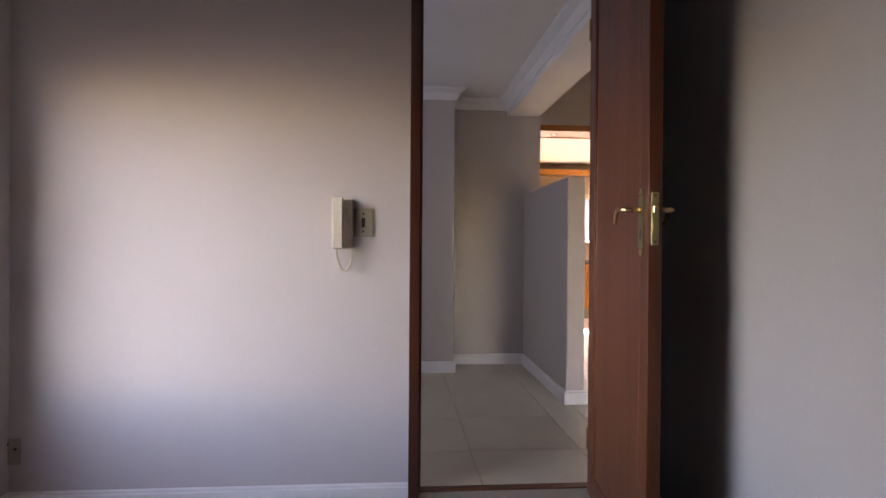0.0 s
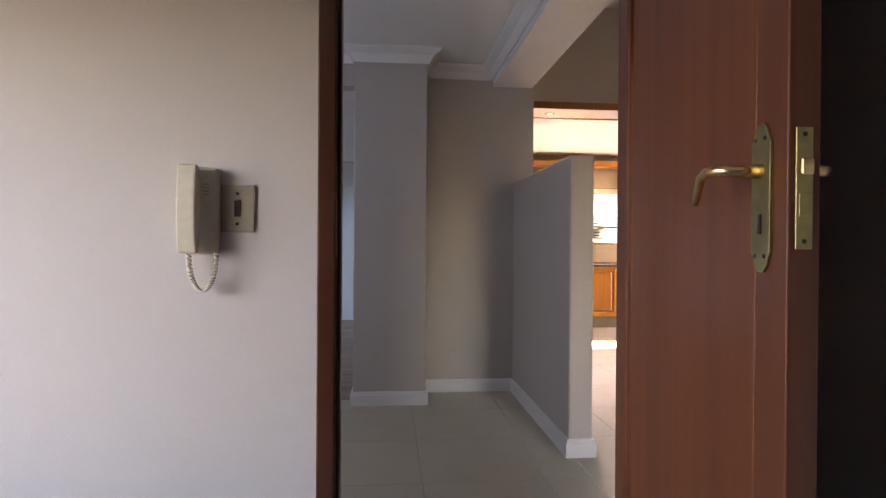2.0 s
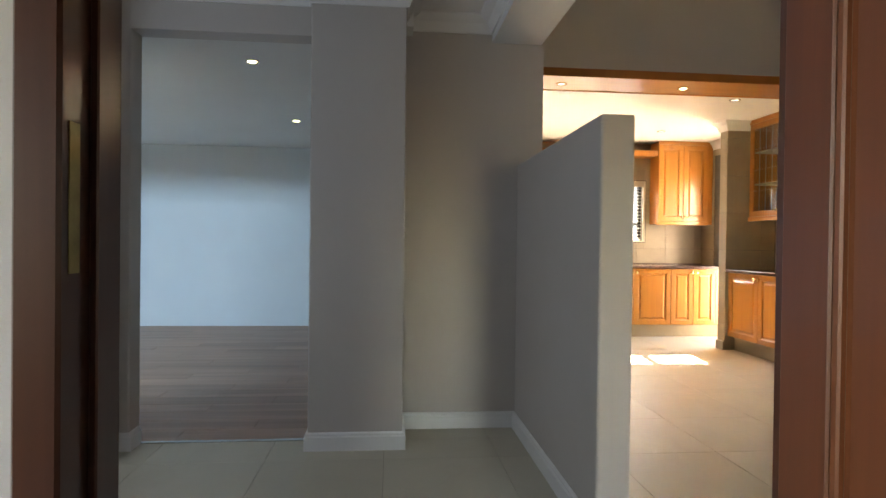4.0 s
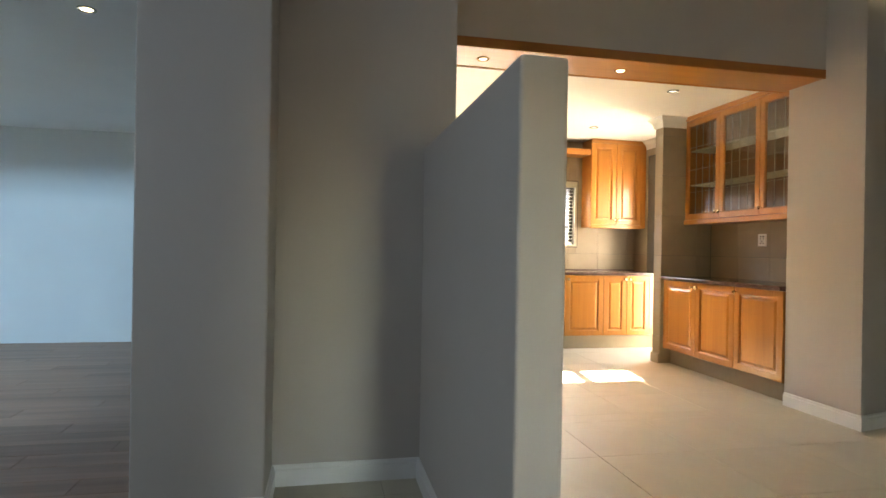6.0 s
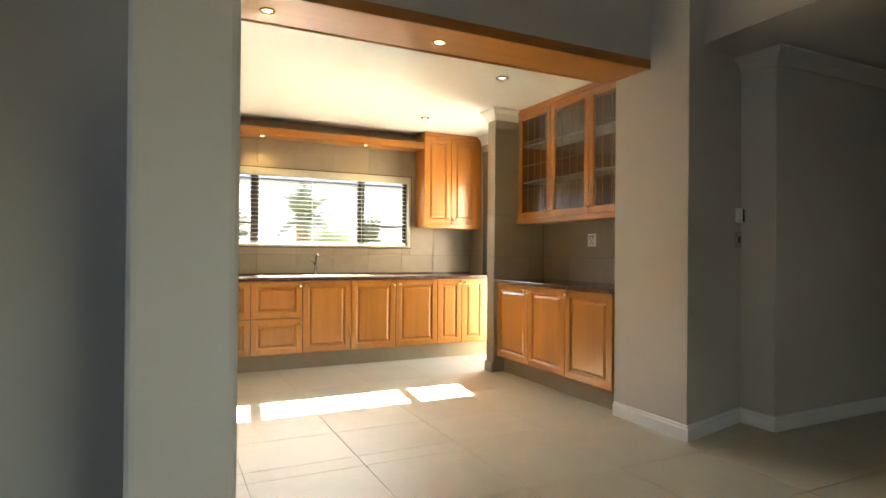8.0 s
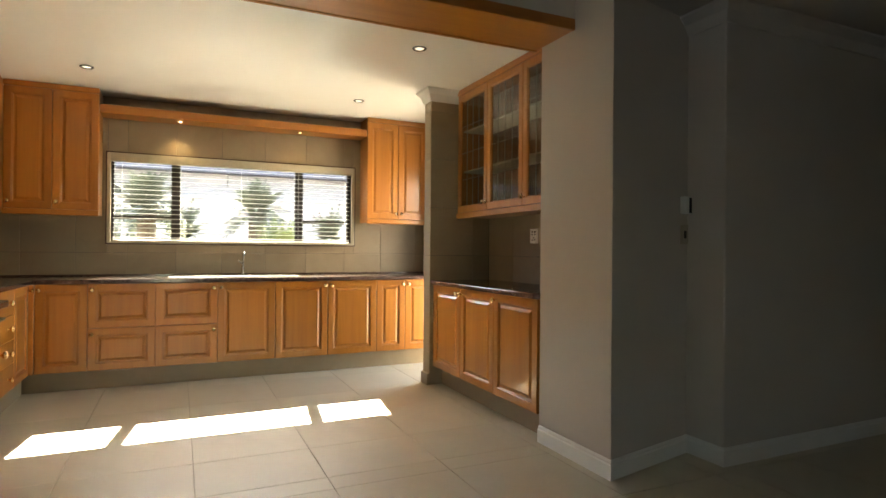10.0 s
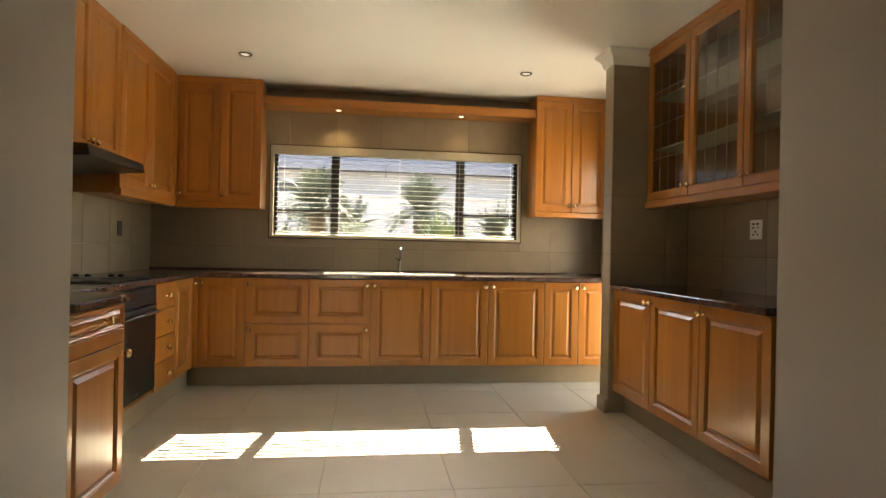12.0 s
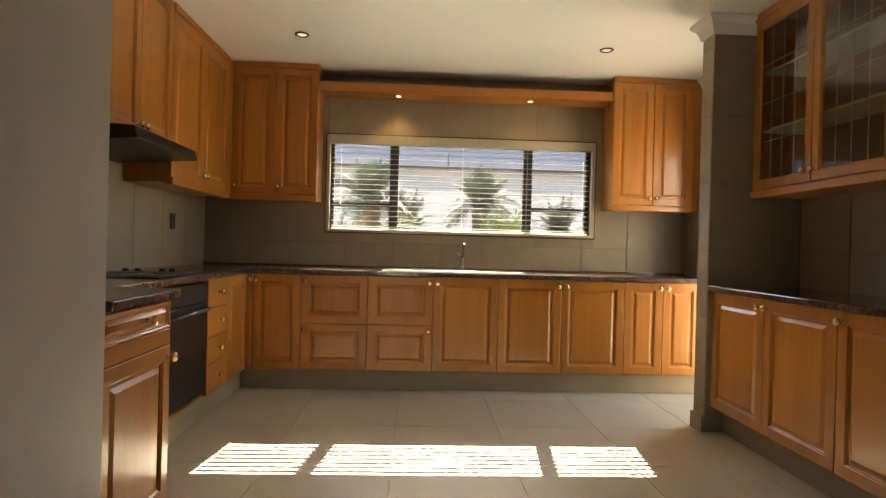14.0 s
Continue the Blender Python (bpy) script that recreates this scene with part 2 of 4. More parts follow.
def prism_bm(outline, z0, z1, bevel=0.0):
    """An upright prism over a plan outline (counter-clockwise)."""
    b = bmesh.new()
    low = [b.verts.new((x, y, z0)) for x, y in outline]
    top = [b.verts.new((x, y, z1)) for x, y in outline]
    k = len(outline)
    b.faces.new(low[::-1]), b.faces.new(top)
    for i in range(k):
        b.faces.new((low[i], low[(i + 1) % k], top[(i + 1) % k], top[i]))
    bmesh.ops.recalc_face_normals(b, faces=b.faces)
    if bevel:
        bmesh.ops.bevel(b, geom=b.edges[:], offset=bevel, segments=2, affect="EDGES", profile=0.5)
    return b


def sweep_bm(profile, pts):
    """A mitred moulding of constant section (offset out of the wall, height) along plan points; the room is to the left."""
    b = bmesh.new()
    pv = [Vector((x, y, 0)) for x, y in pts]
    dirs = [(c - a).normalized() for a, c in zip(pv, pv[1:])]
    rows = []
    for i, p in enumerate(pv):
        d0, d1 = dirs[max(i - 1, 0)], dirs[min(i, len(dirs) - 1)]
        n0, n1 = Vector((-d0.y, d0.x, 0)), Vector((-d1.y, d1.x, 0))
        out = (n0 + n1) / (1 + n0.dot(n1))
        rows.append([b.verts.new(p + out * o + Vector((0, 0, h))) for o, h in profile])
    k = len(profile)
    for r0, r1 in zip(rows, rows[1:]):
        for i in range(k):
            b.faces.new((r0[i], r0[(i + 1) % k], r1[(i + 1) % k], r1[i]))
    b.faces.new(rows[0]), b.faces.new(rows[-1])
    bmesh.ops.recalc_face_normals(b, faces=b.faces)
    return b


def tube_bm(points, radius, segs=8, bm=None):
    b = bmesh.new()
    pts = [Vector(p) for p in points]
    rings = []
    for i, p in enumerate(pts):
        d = (pts[min(i + 1, len(pts) - 1)] - pts[max(i - 1, 0)]).normalized()
        side = d.cross(Vector((0, 0, 1)) if abs(d.z) < 0.9 else Vector((0, 1, 0))).normalized()
        up = side.cross(d)
        r = radius[i] if isinstance(radius, (list, tuple)) else radius
        rings.append([b.verts.new(p + (side * math.cos(2 * math.pi * k / segs) + up * math.sin(2 * math.pi * k / segs)) * r) for k in range(segs)])
    for a, c in zip(rings, rings[1:]):
        for k in range(segs):
            b.faces.new((a[k], a[(k + 1) % segs], c[(k + 1) % segs], c[k])).smooth = True
    b.faces.new(rings[0][::-1]), b.faces.new(rings[-1])
    bmesh.ops.recalc_face_normals(b, faces=b.faces)
    return join_bm(bm, b)


def mesh_of(name, bm, mat):
    me = bpy.data.meshes.new(name)
    bm.to_mesh(me)
    bm.free()
    me.materials.append(mat)
    return me


def part(name, bm, mat, parent, label="", at=None):
    ob = new(name, mesh_of(name, bm, mat))
    ob.parent = parent
    if at is not None:
        ob.matrix_basis = at
    return tagged(ob, label)


def thing(name, m, label, category, group=""):
    ob = new(name)
    ob.empty_display_size = 0.1
    ob.matrix_basis = m
    return tagged(ob, label, category, group)


def structure(name, bm, mat, label, category="wall"):
    return tagged(new(name, mesh_of(name, bm, mat)), label, category, "", "structure")


def single(name, bm, mat, label, category, group="", at=None):
    ob = new(name, mesh_of(name, bm, mat))
    if at is not None:
        ob.matrix_basis = at
    return tagged(ob, label, category, group)


# ---- structure: plan in metres ----
BACK, BASE_Y, UPPER_Y = 8.72, 8.02, 8.44
K_LEFT = 1.10
K_CEIL, H_CEIL, HIGH = 2.568, 2.57, 3.35

SKIRT = ((0, 0), (0.018, 0), (0.018, 0.075), (0.012, 0.082), (0.012, 0.092), (0.006, 0.1), (0, 0.1))
COVE = ((0, -0.1), (0.012, -0.1), (0.018, -0.085), (0.04, -0.045), (0.08, -0.02), (0.09, -0.012), (0.09, 0), (0, 0))


def skirting(pts, label="white moulded skirting board along the wall"):
    return structure("baseboard", sweep_bm(SKIRT, pts), M_TRIM, label, "skirting board")


def cornice(pts, z, mat=None, size=1.0, reach=1.0):
    return structure("cornice", sweep_bm([(o * size * reach, z + h * size) for o, h in COVE], pts), mat or M_CEIL, "white coved cornice between wall and ceiling", "cornice")


# room with the intercom
WY0, WY1 = 1.65, 1.77
wall_bed = box_bm(-1.3, 0.596, WY0, WY1, 0, H_CEIL)
wall_bed = box_bm(1.556, 1.80, WY0, WY1, 0, HIGH, bm=wall_bed)
wall_bed = box_bm(0.596, 1.556, WY0, WY1, 2.46, H_CEIL, bm=wall_bed)
structure("wall_intercom", wall_bed, M_BED, "lilac white painted wall beside the mahogany doorway")
bl = box_bm(-1.3, -1.12, 1.1, WY0, 0, H_CEIL)
bl = box_bm(-1.3, -1.12, -3.1, -0.15, 0, H_CEIL, bm=bl)
bl = box_bm(-1.3, -1.12, -0.15, 1.1, 0, 0.55, bm=bl)
bl = box_bm(-1.3, -1.12, -0.15, 1.1, 1.9, H_CEIL, bm=bl)
structure("wall_bed_left", bl, M_BED, "lilac white painted side wall with a window opening")
# the dimness behind the open door is put into this wall's colour
structure("wall_bed_right", box_bm(1.66, 1.8, -3.1, WY0, 0, HIGH), M_BEDGREY_DIM, "pale grey wall behind the open door, its paint darkened for weaker light")
bk = box_bm(-1.3, 1.8, -3.24, -3.1, 0, H_CEIL)
structure("wall_bed_back", bk, M_BED, "lilac white painted wall")
structure("ceiling_bed", box_bm(-1.3, 1.8, -3.24, WY0, H_CEIL, H_CEIL + 0.1), M_CEIL, "white plaster ceiling", "ceiling")
structure("baseboard", sweep_bm([(o, h * 0.75) for o, h in SKIRT], [(0.592, WY0), (-1.12, WY0), (-1.12, -3.1)]), M_TRIM, "low white moulded skirting board along the wall", "skirting board")

# hall
structure("wall_hall_left_end", box_bm(-1.3, -0.55, 3.94, 4.45, 0, H_CEIL, 0.006), M_WALL, "greige painted wall end beside the lounge opening")
structure("wall_jamb_left", box_bm(-0.55, -0.44, 4.31, 4.45, 0, H_CEIL, 0.006), M_WALL, "greige painted jamb of the lounge opening")
structure("wall_lintel_lounge", box_bm(-0.445, 0.535, 4.31, 4.45, 2.31, H_CEIL), M_WALL, "greige painted lintel over the lounge opening")
structure("wall_column", box_bm(0.53, 1.055, 4.255, 4.78, 0, H_CEIL, 0.008, 2), M_WALL, "greige painted wall pier beside the niche")
structure("wall_niche", box_bm(1.055, 1.93, 4.61, 4.80, 0, HIGH), M_WALL, "greige painted back wall of the niche")
structure("wall_kitchen_left_stub", prism_bm([(0.9, 4.80), (1.93, 4.80), (1.972, 5.50), (0.9, 5.50)], 0, HIGH, 0.004), M_WALL, "greige painted wall at the kitchen opening")
structure("wall_partition", box_bm(1.77, 1.905, 3.15, 4.61, 0, 1.66, 0.012, 3), M_WALL, "greige painted half-height partition wall beside the niche", "partition")
# unseen wall; its opening is invented to go with the hall fill
hw = box_bm(-1.3, -1.16, WY1, 2.1, 0, H_CEIL)
hw = box_bm(-1.3, -1.16, 3.4, 3.94, 0, H_CEIL, bm=hw)
hw = box_bm(-1.3, -1.16, 2.1, 3.4, 0, 0.9, bm=hw)
hw = box_bm(-1.3, -1.16, 2.1, 3.4, 2.2, H_CEIL, bm=hw)
structure("wall_hall_west", hw, M_WALL, "unseen greige painted hall wall with an added opening behind the fill lamp")
structure("ceiling_hall", box_bm(-1.3, 1.60, WY1, 4.61, H_CEIL, H_CEIL + 0.1), M_CEIL, "white plaster ceiling of the hall", "ceiling")
structure("beam_hall", box_bm(1.60, 1.915, WY1, 4.61, 2.42, HIGH), M_CEIL, "white plastered ceiling beam over the partition", "beam")
cornice([(1.60, WY1), (1.60, 4.61), (1.055, 4.61), (1.055, 4.255), (0.53, 4.255), (0.53, 4.31), (-0.55, 4.31)], H_CEIL)
structure("ceiling_high", box_bm(1.80, 5.0, -0.75, 5.40, HIGH, HIGH + 0.1), M_CEIL, "white plaster ceiling of the entrance", "ceiling")
# unseen wall with an invented opening around the entrance fill
eb = box_bm(1.8, 2.2, -0.85, -0.7, 0, HIGH)
eb = box_bm(2.9, 10.0, -0.85, -0.7, 0, HIGH, bm=eb)
eb = box_bm(2.2, 2.9, -0.85, -0.7, 1.8, HIGH, bm=eb)
eb = box_bm(2.2, 2.9, -0.85, -0.7, 0, 0.25, bm=eb)
structure("wall_entrance", eb, M_WALL, "unseen greige painted entrance wall with an added opening at the fill lamp")
structure("ceiling_corridor", box_bm(4.95, 10.0, -0.75, 5.3, 2.53, HIGH), M_WALL, "greige painted dropped ceiling of the corridor", "ceiling")
structure("wall_east", box_bm(10.0, 10.15, -0.85, 5.3, 0, HIGH), M_WALL, "greige painted far wall of the corridor")
structure("wall_reveal_right", prism_bm([(4.765, 4.90), (5.52, 5.07), (5.52, 5.55), (4.765, 5.55)], 0, HIGH, 0.006), M_WALL, "greige painted wall pier at the kitchen opening")
structure("wall_corridor", box_bm(5.46, 10.0, 4.80, 5.55, 0, 2.53, 0.006), M_WALL, "greige painted corridor wall with a white skirting")
structure("wall_over_opening", box_bm(1.93, 4.77, 5.22, 5.60, 2.476, HIGH), M_WALL, "greige painted wall above the kitchen opening")
cornice([(10.0, 4.80), (5.46, 4.80), (5.46, 5.05)], 2.53, M_WALL)
skirting([(10.0, 4.80), (5.46, 4.80), (5.46, 5.056), (4.765, 4.90), (4.765, 5.54)])
skirting([(1.905, 4.61), (1.905, 3.15), (1.77, 3.15), (1.77, 4.61), (1.055, 4.61), (1.055, 4.255), (0.53, 4.255), (0.53, 4.43)])
skirting([(-0.44, 4.43), (-0.44, 4.31), (-0.55, 4.31), (-0.55, 3.94), (-1.16, 3.94), (-1.16, WY1)])
skirting([(1.971, 5.49), (1.93, 4.80), (1.93, 4.62)])

# lounge
L_CEIL = 2.44
structure("wall_lounge_far", box_bm(-4.6, 1.1, 9.05, 9.2, 0, L_CEIL), M_LIV, "pale blue-grey lit wall of the empty lounge")
structure("wall_lounge_right", box_bm(0.93, K_LEFT, 5.50, 9.05, 0, 2.6), M_LIV, "pale grey painted lounge wall")
structure("wall_lounge_left", box_bm(-4.6, -4.45, 3.94, 9.05, 0, L_CEIL), M_LIV, "pale grey painted lounge wall")
ll = box_bm(-4.6, -1.3, 3.8, 3.94, 2.08, L_CEIL)
box_bm(-4.6, -4.4, 3.8, 3.94, 0, 2.08, bm=ll)
box_bm(-1.5, -1.3, 3.8, 3.94, 0, 2.08, bm=ll)
structure("wall_lounge_near", ll, M_LIV, "pale grey painted lounge wall with a wide glazed opening")
# unseen box added outside the opening to keep open sky off the lounge
pw = box_bm(-4.6, -1.35, 1.15, 1.3, -0.1, 2.6)
box_bm(-4.6, -4.45, 1.3, 3.8, -0.1, 2.6, bm=pw)
box_bm(-1.50, -1.35, 1.3, 3.8, -0.1, 2.6, bm=pw)
box_bm(-4.6, -1.35, 1.15, 3.8, 2.6, 2.7, bm=pw)
structure("sky_screen_lounge", pw, M_LIV, "unseen pale grey enclosure added outside the lounge opening to block the sky")
structure("floor_porch", box_bm(-4.45, -1.5, 1.3, 3.94, -0.1, -0.01), M_FLOOR, "unseen beige floor of the added enclosure outside the lounge", "floor")
structure("ceiling_lounge", box_bm(-4.6, 1.1, 4.45, 9.2, L_CEIL, L_CEIL + 0.1), M_CEIL, "white plaster ceiling of the lounge", "ceiling")
structure("ceiling_lounge_front", box_bm(-4.6, -1.3, 3.8, 4.45, L_CEIL, L_CEIL + 0.1), M_CEIL, "white plaster ceiling of the lounge", "ceiling")

# kitchen shell
bw = box_bm(K_LEFT - 0.2, 2.14, BACK, BACK + 0.24, 0, K_CEIL)
bw = box_bm(4.475, K_RIGHT + 0.2, BACK, BACK + 0.24, 0, K_CEIL, bm=bw)
bw = box_bm(2.14, 4.475, BACK, BACK + 0.24, 0, 1.215, bm=bw)
bw = box_bm(2.14, 4.475, BACK, BACK + 0.24, 2.05, K_CEIL, bm=bw)
wall_back = structure("wall_kitchen_back", bw, M_WGROUT, "taupe tiled kitchen wall round the window")
wall_left = structure("wall_kitchen_left", box_bm(K_LEFT - 0.1, K_LEFT, 5.5, BACK, 0, K_CEIL), M_WGROUT, "taupe tiled kitchen wall behind the hob")
wr = box_bm(K_RIGHT, K_RIGHT + 0.2, 5.55, 7.42, 0, K_CEIL)
wr = box_bm(K_RIGHT, K_RIGHT + 0.2, 8.0, BACK, 0, K_CEIL, bm=wr)
wr = box_bm(K_RIGHT, K_RIGHT + 0.2, 7.42, 8.0, 2.05, K_CEIL, bm=wr)
wall_right = structure("wall_kitchen_right", wr, M_WGROUT, "taupe tiled kitchen wall behind the glazed cabinet")
wall_stub = structure("wall_kitchen_stub", box_bm(4.73, K_RIGHT, 7.17, 7.30, 0, K_CEIL), M_WGROUT, "taupe tiled stub wall beside the worktop")
structure("ceiling_kitchen", box_bm(K_LEFT - 0.1, K_RIGHT + 0.2, 5.60, BACK + 0.24, K_CEIL, K_CEIL + 0.12), M_KCEIL, "white semi-gloss kitchen ceiling", "ceiling")
cornice([(5.0, 7.162), (4.722, 7.162), (4.722, 7.308), (K_RIGHT, 7.308), (K_RIGHT, BACK)], K_CEIL, None, 1.1, 0.6)

# timber-lined head of the kitchen opening
beam = thing("timber_beam", pose(1.965, 5.21, 2.41), "honey coloured timber lining under the kitchen lintel", "beam")
part("fascia", box_bm(0, 2.795, 0, 0.022, 0.0, 0.064, 0.003), M_MAPLE_X, beam)
part("soffit_board", box_bm(0, 2.795, 0.022, 0.385, 0.004, 0.024, 0.002), M_MAPLE_X, beam)
part("back_fascia", box_bm(0, 2.795, 0.385, 0.403, -0.002, 0.064, 0.002), M_MAPLE_X, beam)

# floors
slab = structure("floor", box_bm(-1.35, 10.0, -3.3, BACK, -0.12, -0.006), M_GROUT, "pale porcelain tiled floor with thin joints", "floor")
lslab = structure("floor_lounge", box_bm(-4.6, 0.93, 4.44, 9.05, -0.006, 0.0), M_GROUT, "brown laminate plank floor of the lounge", "floor")
structure("floor_bed", box_bm(-1.12, 1.66, -3.1, 1.72, -0.006, 0.004), plaster("grey_beige_carpet", (0.30, 0.25, 0.20), (0.36, 0.30, 0.25), 0.95, 0.6), "grey-beige carpeted floor", "floor")
structure("threshold_strip", box_bm(-0.44, 0.54, 4.415, 4.445, -0.006, 0.006, 0.002), M_STEEL, "thin metal threshold strip at the lounge floor", "threshold")
structure("threshold_bed", box_bm(0.64, 1.507, 1.70, 1.76, -0.006, 0.008, 0.003), M_MAHOG, "dark wooden threshold under the door", "threshold")

# garden
structure("ground", box_bm(-60, 60, BACK + 0.24, 130, -0.4, -0.15), M_GROUND, "pale paved garden ground", "ground")
structure("eave", box_bm(-1, 7, BACK + 0.24, 9.55, 2.95, 3.01), M_CEIL, "white boarded roof eave", "eave")
# wall and house share the darkened colour, so shade is in the paint
gw = thing("garden_wall", pose(0, 0, 0), "white boundary wall behind the palms, its paint darkened against the daylight", "wall")
part("wall", box_bm(-12, 18, 15.0, 15.22, -0.2, 2.15), M_GARDENWALL_DIM, gw)
part("coping", box_bm(-12, 18, 14.95, 15.27, 2.15, 2.21, 0.01), M_GARDENWALL_DIM, gw)
nb = thing("neighbour_house", pose(0, 0, 0), "pale neighbouring house behind the wall, walls darkened against the daylight, lilac-grey roof", "house")
part("wall", box_bm(-10, 16, 17, 22, -0.2, 2.9), M_GARDENWALL_DIM, nb)
rb = bmesh.new()
for k in range(14):
    z0, y0 = 2.9 + k * 0.19, 16.6 + k * 0.36
    box_bm(-10.4, 16.4, y0, y0 + 0.42, z0, z0 + 0.2, bm=rb)
part("roof", rb, M_ROOF, nb)
part("window", box_bm(1.0, 2.0, 16.97, 17.0, 1.9, 2.6), M_HOLE, nb)


# ---- doors, cabinets ----
def ring_bm(w, h, stile, t, bead=0.008):
    """One connected rectangular frame with rounded outer edges and an inner bead, front at y = 0, back at y = t."""
    b = bmesh.new()
    sec = ((0, t), (0, 0.003), (0.001, 0.001), (0.003, 0), (stile - 0.004, 0), (stile - 0.001, 0.002), (stile, 0.006),
           (stile + bead * 0.5, 0.005), (stile + bead, 0.009), (stile + bead, t))
    rings = [[b.verts.new(v) for v in ((o, y, o), (w - o, y, o), (w - o, y, h - o), (o, y, h - o))] for o, y in sec]
    for p, q in zip(rings, rings[1:] + rings[:1]):
        for k in range(4):
            b.faces.new((p[k], p[(k + 1) % 4], q[(k + 1) % 4], q[k]))
    bmesh.ops.recalc_face_normals(b, faces=b.faces)
    return b


def panel_door_bm(w, h, stile=0.058, t=0.02):
    """A framed cabinet door, lower left front corner at the origin, front face at y=0; returns frame and raised panel."""
    fr = ring_bm(w, h, stile, t)
    g = stile + 0.006
    pb = bmesh.new()
    k = min(1.0, (min(w, h) / 2 - g - 0.008) / 0.034)
    pts = ((g, 0.013), (g + 0.012 * k, 0.013), (g + 0.030 * k, 0.003), (g + 0.034 * k, 0.003))
    rings = [[pb.verts.new(v) for v in ((o, y, o), (w - o, y, o), (w - o, y, h - o), (o, y, h - o))] for o, y in pts]
    for a, c in zip(rings, rings[1:]):
        for k in range(4):
            pb.faces.new((a[k], a[(k + 1) % 4], c[(k + 1) % 4], c[k]))
    pb.faces.new(rings[-1])
    back = [pb.verts.new(v) for v in ((g, t - 0.002, g), (w - g, t - 0.002, g), (w - g, t - 0.002, h - g), (g, t - 0.002, h - g))]
    pb.faces.new(back[::-1])
    for k in range(4):
        pb.faces.new((back[k], back[(k + 1) % 4], rings[0][(k + 1) % 4], rings[0][k]))
    bmesh.ops.recalc_face_normals(pb, faces=pb.faces)
    return fr, pb


KNOB = mesh_of("knob", turned_bm([(0.0, 0), (0.008, 0.0), (0.0075, 0.002), (0.005, 0.004), (0.0045, 0.012), (0.007, 0.015), (0.014, 0.018), (0.0165, 0.024), (0.0135, 0.031), (0.006, 0.034), (0.0, 0.0325)][1:-1], 16, "-y"), M_BRASS)


def knob(parent, x, z):
    ob = new("knob", KNOB)
    ob.parent = parent
    ob.matrix_basis = pose(x, 0, z) @ Matrix.Scale(1.18, 4)
    return tagged(ob, "round polished brass knob")


def hinged(parent, x, z, w, h, knob_at, name="door", stile=0.058):
    """A door or drawer front on a cabinet whose front face is y = 0; knob_at as fractions of the corners."""
    if stile == 0:
        ob = part(name, box_bm(0, w, 0, 0.02, 0, h, 0.003, 2), M_MAPLE, parent, "plain beech drawer front", pose(x, -0.021, z))
        knob(ob, *knob_at)
        return ob
    fr, pb = panel_door_bm(w, h, stile)
    ob = part(name, fr, M_MAPLE, parent, "", pose(x, -0.021, z))
    part("raised_panel", pb, M_MAPLE, ob)
    if knob_at:
        knob(ob, *knob_at)
    return ob


def cabinet(m, label, w, h, d, doors, group="", name="base_cabinet", z0=0.0):
    ob = thing(name, m, label, "cabinet", group)
    t = 0.017
    b = box_bm(0, t, 0, d, z0, h, 0.001)
    box_bm(w - t, w, 0, d, z0, h, 0.001, 1, b)
    box_bm(t, w - t, 0, d, z0, z0 + t, 0, 1, b)
    box_bm(t, w - t, 0, d, h - t, h, 0, 1, b)
    box_bm(t, w - t, d - t, d, z0 + t, h - t, 0, 1, b)
    part("body", b, M_MAPLE, ob)
    for spec in doors:
        hinged(ob, *spec)
    return ob


G = 0.0025
DZ0, DZ1 = 0.163, 0.868
DH = DZ1 - DZ0


def KN(w, h, side):
    """The knob's place on a base door: near the top, left or right; for drawers in the middle."""
    return {"l": (0.028, h - 0.045), "r": (w - 0.028, h - 0.045), "c": (w / 2, h / 2), "bl": (0.028, 0.06), "br": (w - 0.028, 0.06)}[side]


def base_unit(x0, x1, sides, y=BASE_Y, rz=0, at=None, label="honey beech base cabinet with raised panel doors", d=0.6, split=None):
    w = x1 - x0
    n = len(sides)
    specs = []
    dw = w / n
    for i, s in enumerate(sides):
        if split:
            for lo, hi in ((DZ0, split - 0.002), (split + 0.002, DZ1)):
                specs.append((i * dw + G, lo, dw - 2 * G, hi - lo, KN(dw - 2 * G, hi - lo, s), "door"))
        else:
            specs.append((i * dw + G, DZ0, dw - 2 * G, DH, KN(dw - 2 * G, DH, s), "door"))
    m = at if at is not None else pose(x0, y + 0.021, 0, 0, 0, rz)
    return cabinet(m, label, w, DZ1, d, specs, "kitchen base cabinets", "base_cabinet", DZ0)


# back run
base_unit(1.712, 2.072, "l")
base_unit(2.072, 2.566, "l", split=0.508, label="honey beech base cabinet with two stacked doors")
base_unit(2.566, 3.056, "r", split=0.508, label="honey beech base cabinet with two stacked doors")
base_unit(3.056, 3.549, "l", label="honey beech sink cabinet with one raised panel door")
base_unit(3.549, 4.522, "rl", label="honey beech double base cabinet under the window")
base_unit(4.522, 5.12, "rl", label="narrow-doored honey beech base cabinet beside the stub wall")
single("corner_post", box_bm(1.64, 1.711, 8.0, 8.06, DZ0, DZ1, 0.003), M_MAPLE, "honey beech corner post between the base cabinets", "corner post")
# left run, faces +x
LX = 1.68


def left_unit(y0, y1, specs, label, x=LX, d=0.55, z0=DZ0, name="base_cabinet", h=DZ1, grp="kitchen base cabinets"):
    return cabinet(pose(x - 0.021, y0, 0, 0, 0, 90), label, y1 - y0, h, d, specs, grp, name, z0)


left_unit(7.58, 8.0, [(G, DZ0, 0.415, DH, KN(0.415, DH, "r"))], "honey beech corner base cabinet with one door")
w4 = 0.365
dd = []
zs = [DZ0, 0.345, 0.512, 0.69, DZ1]
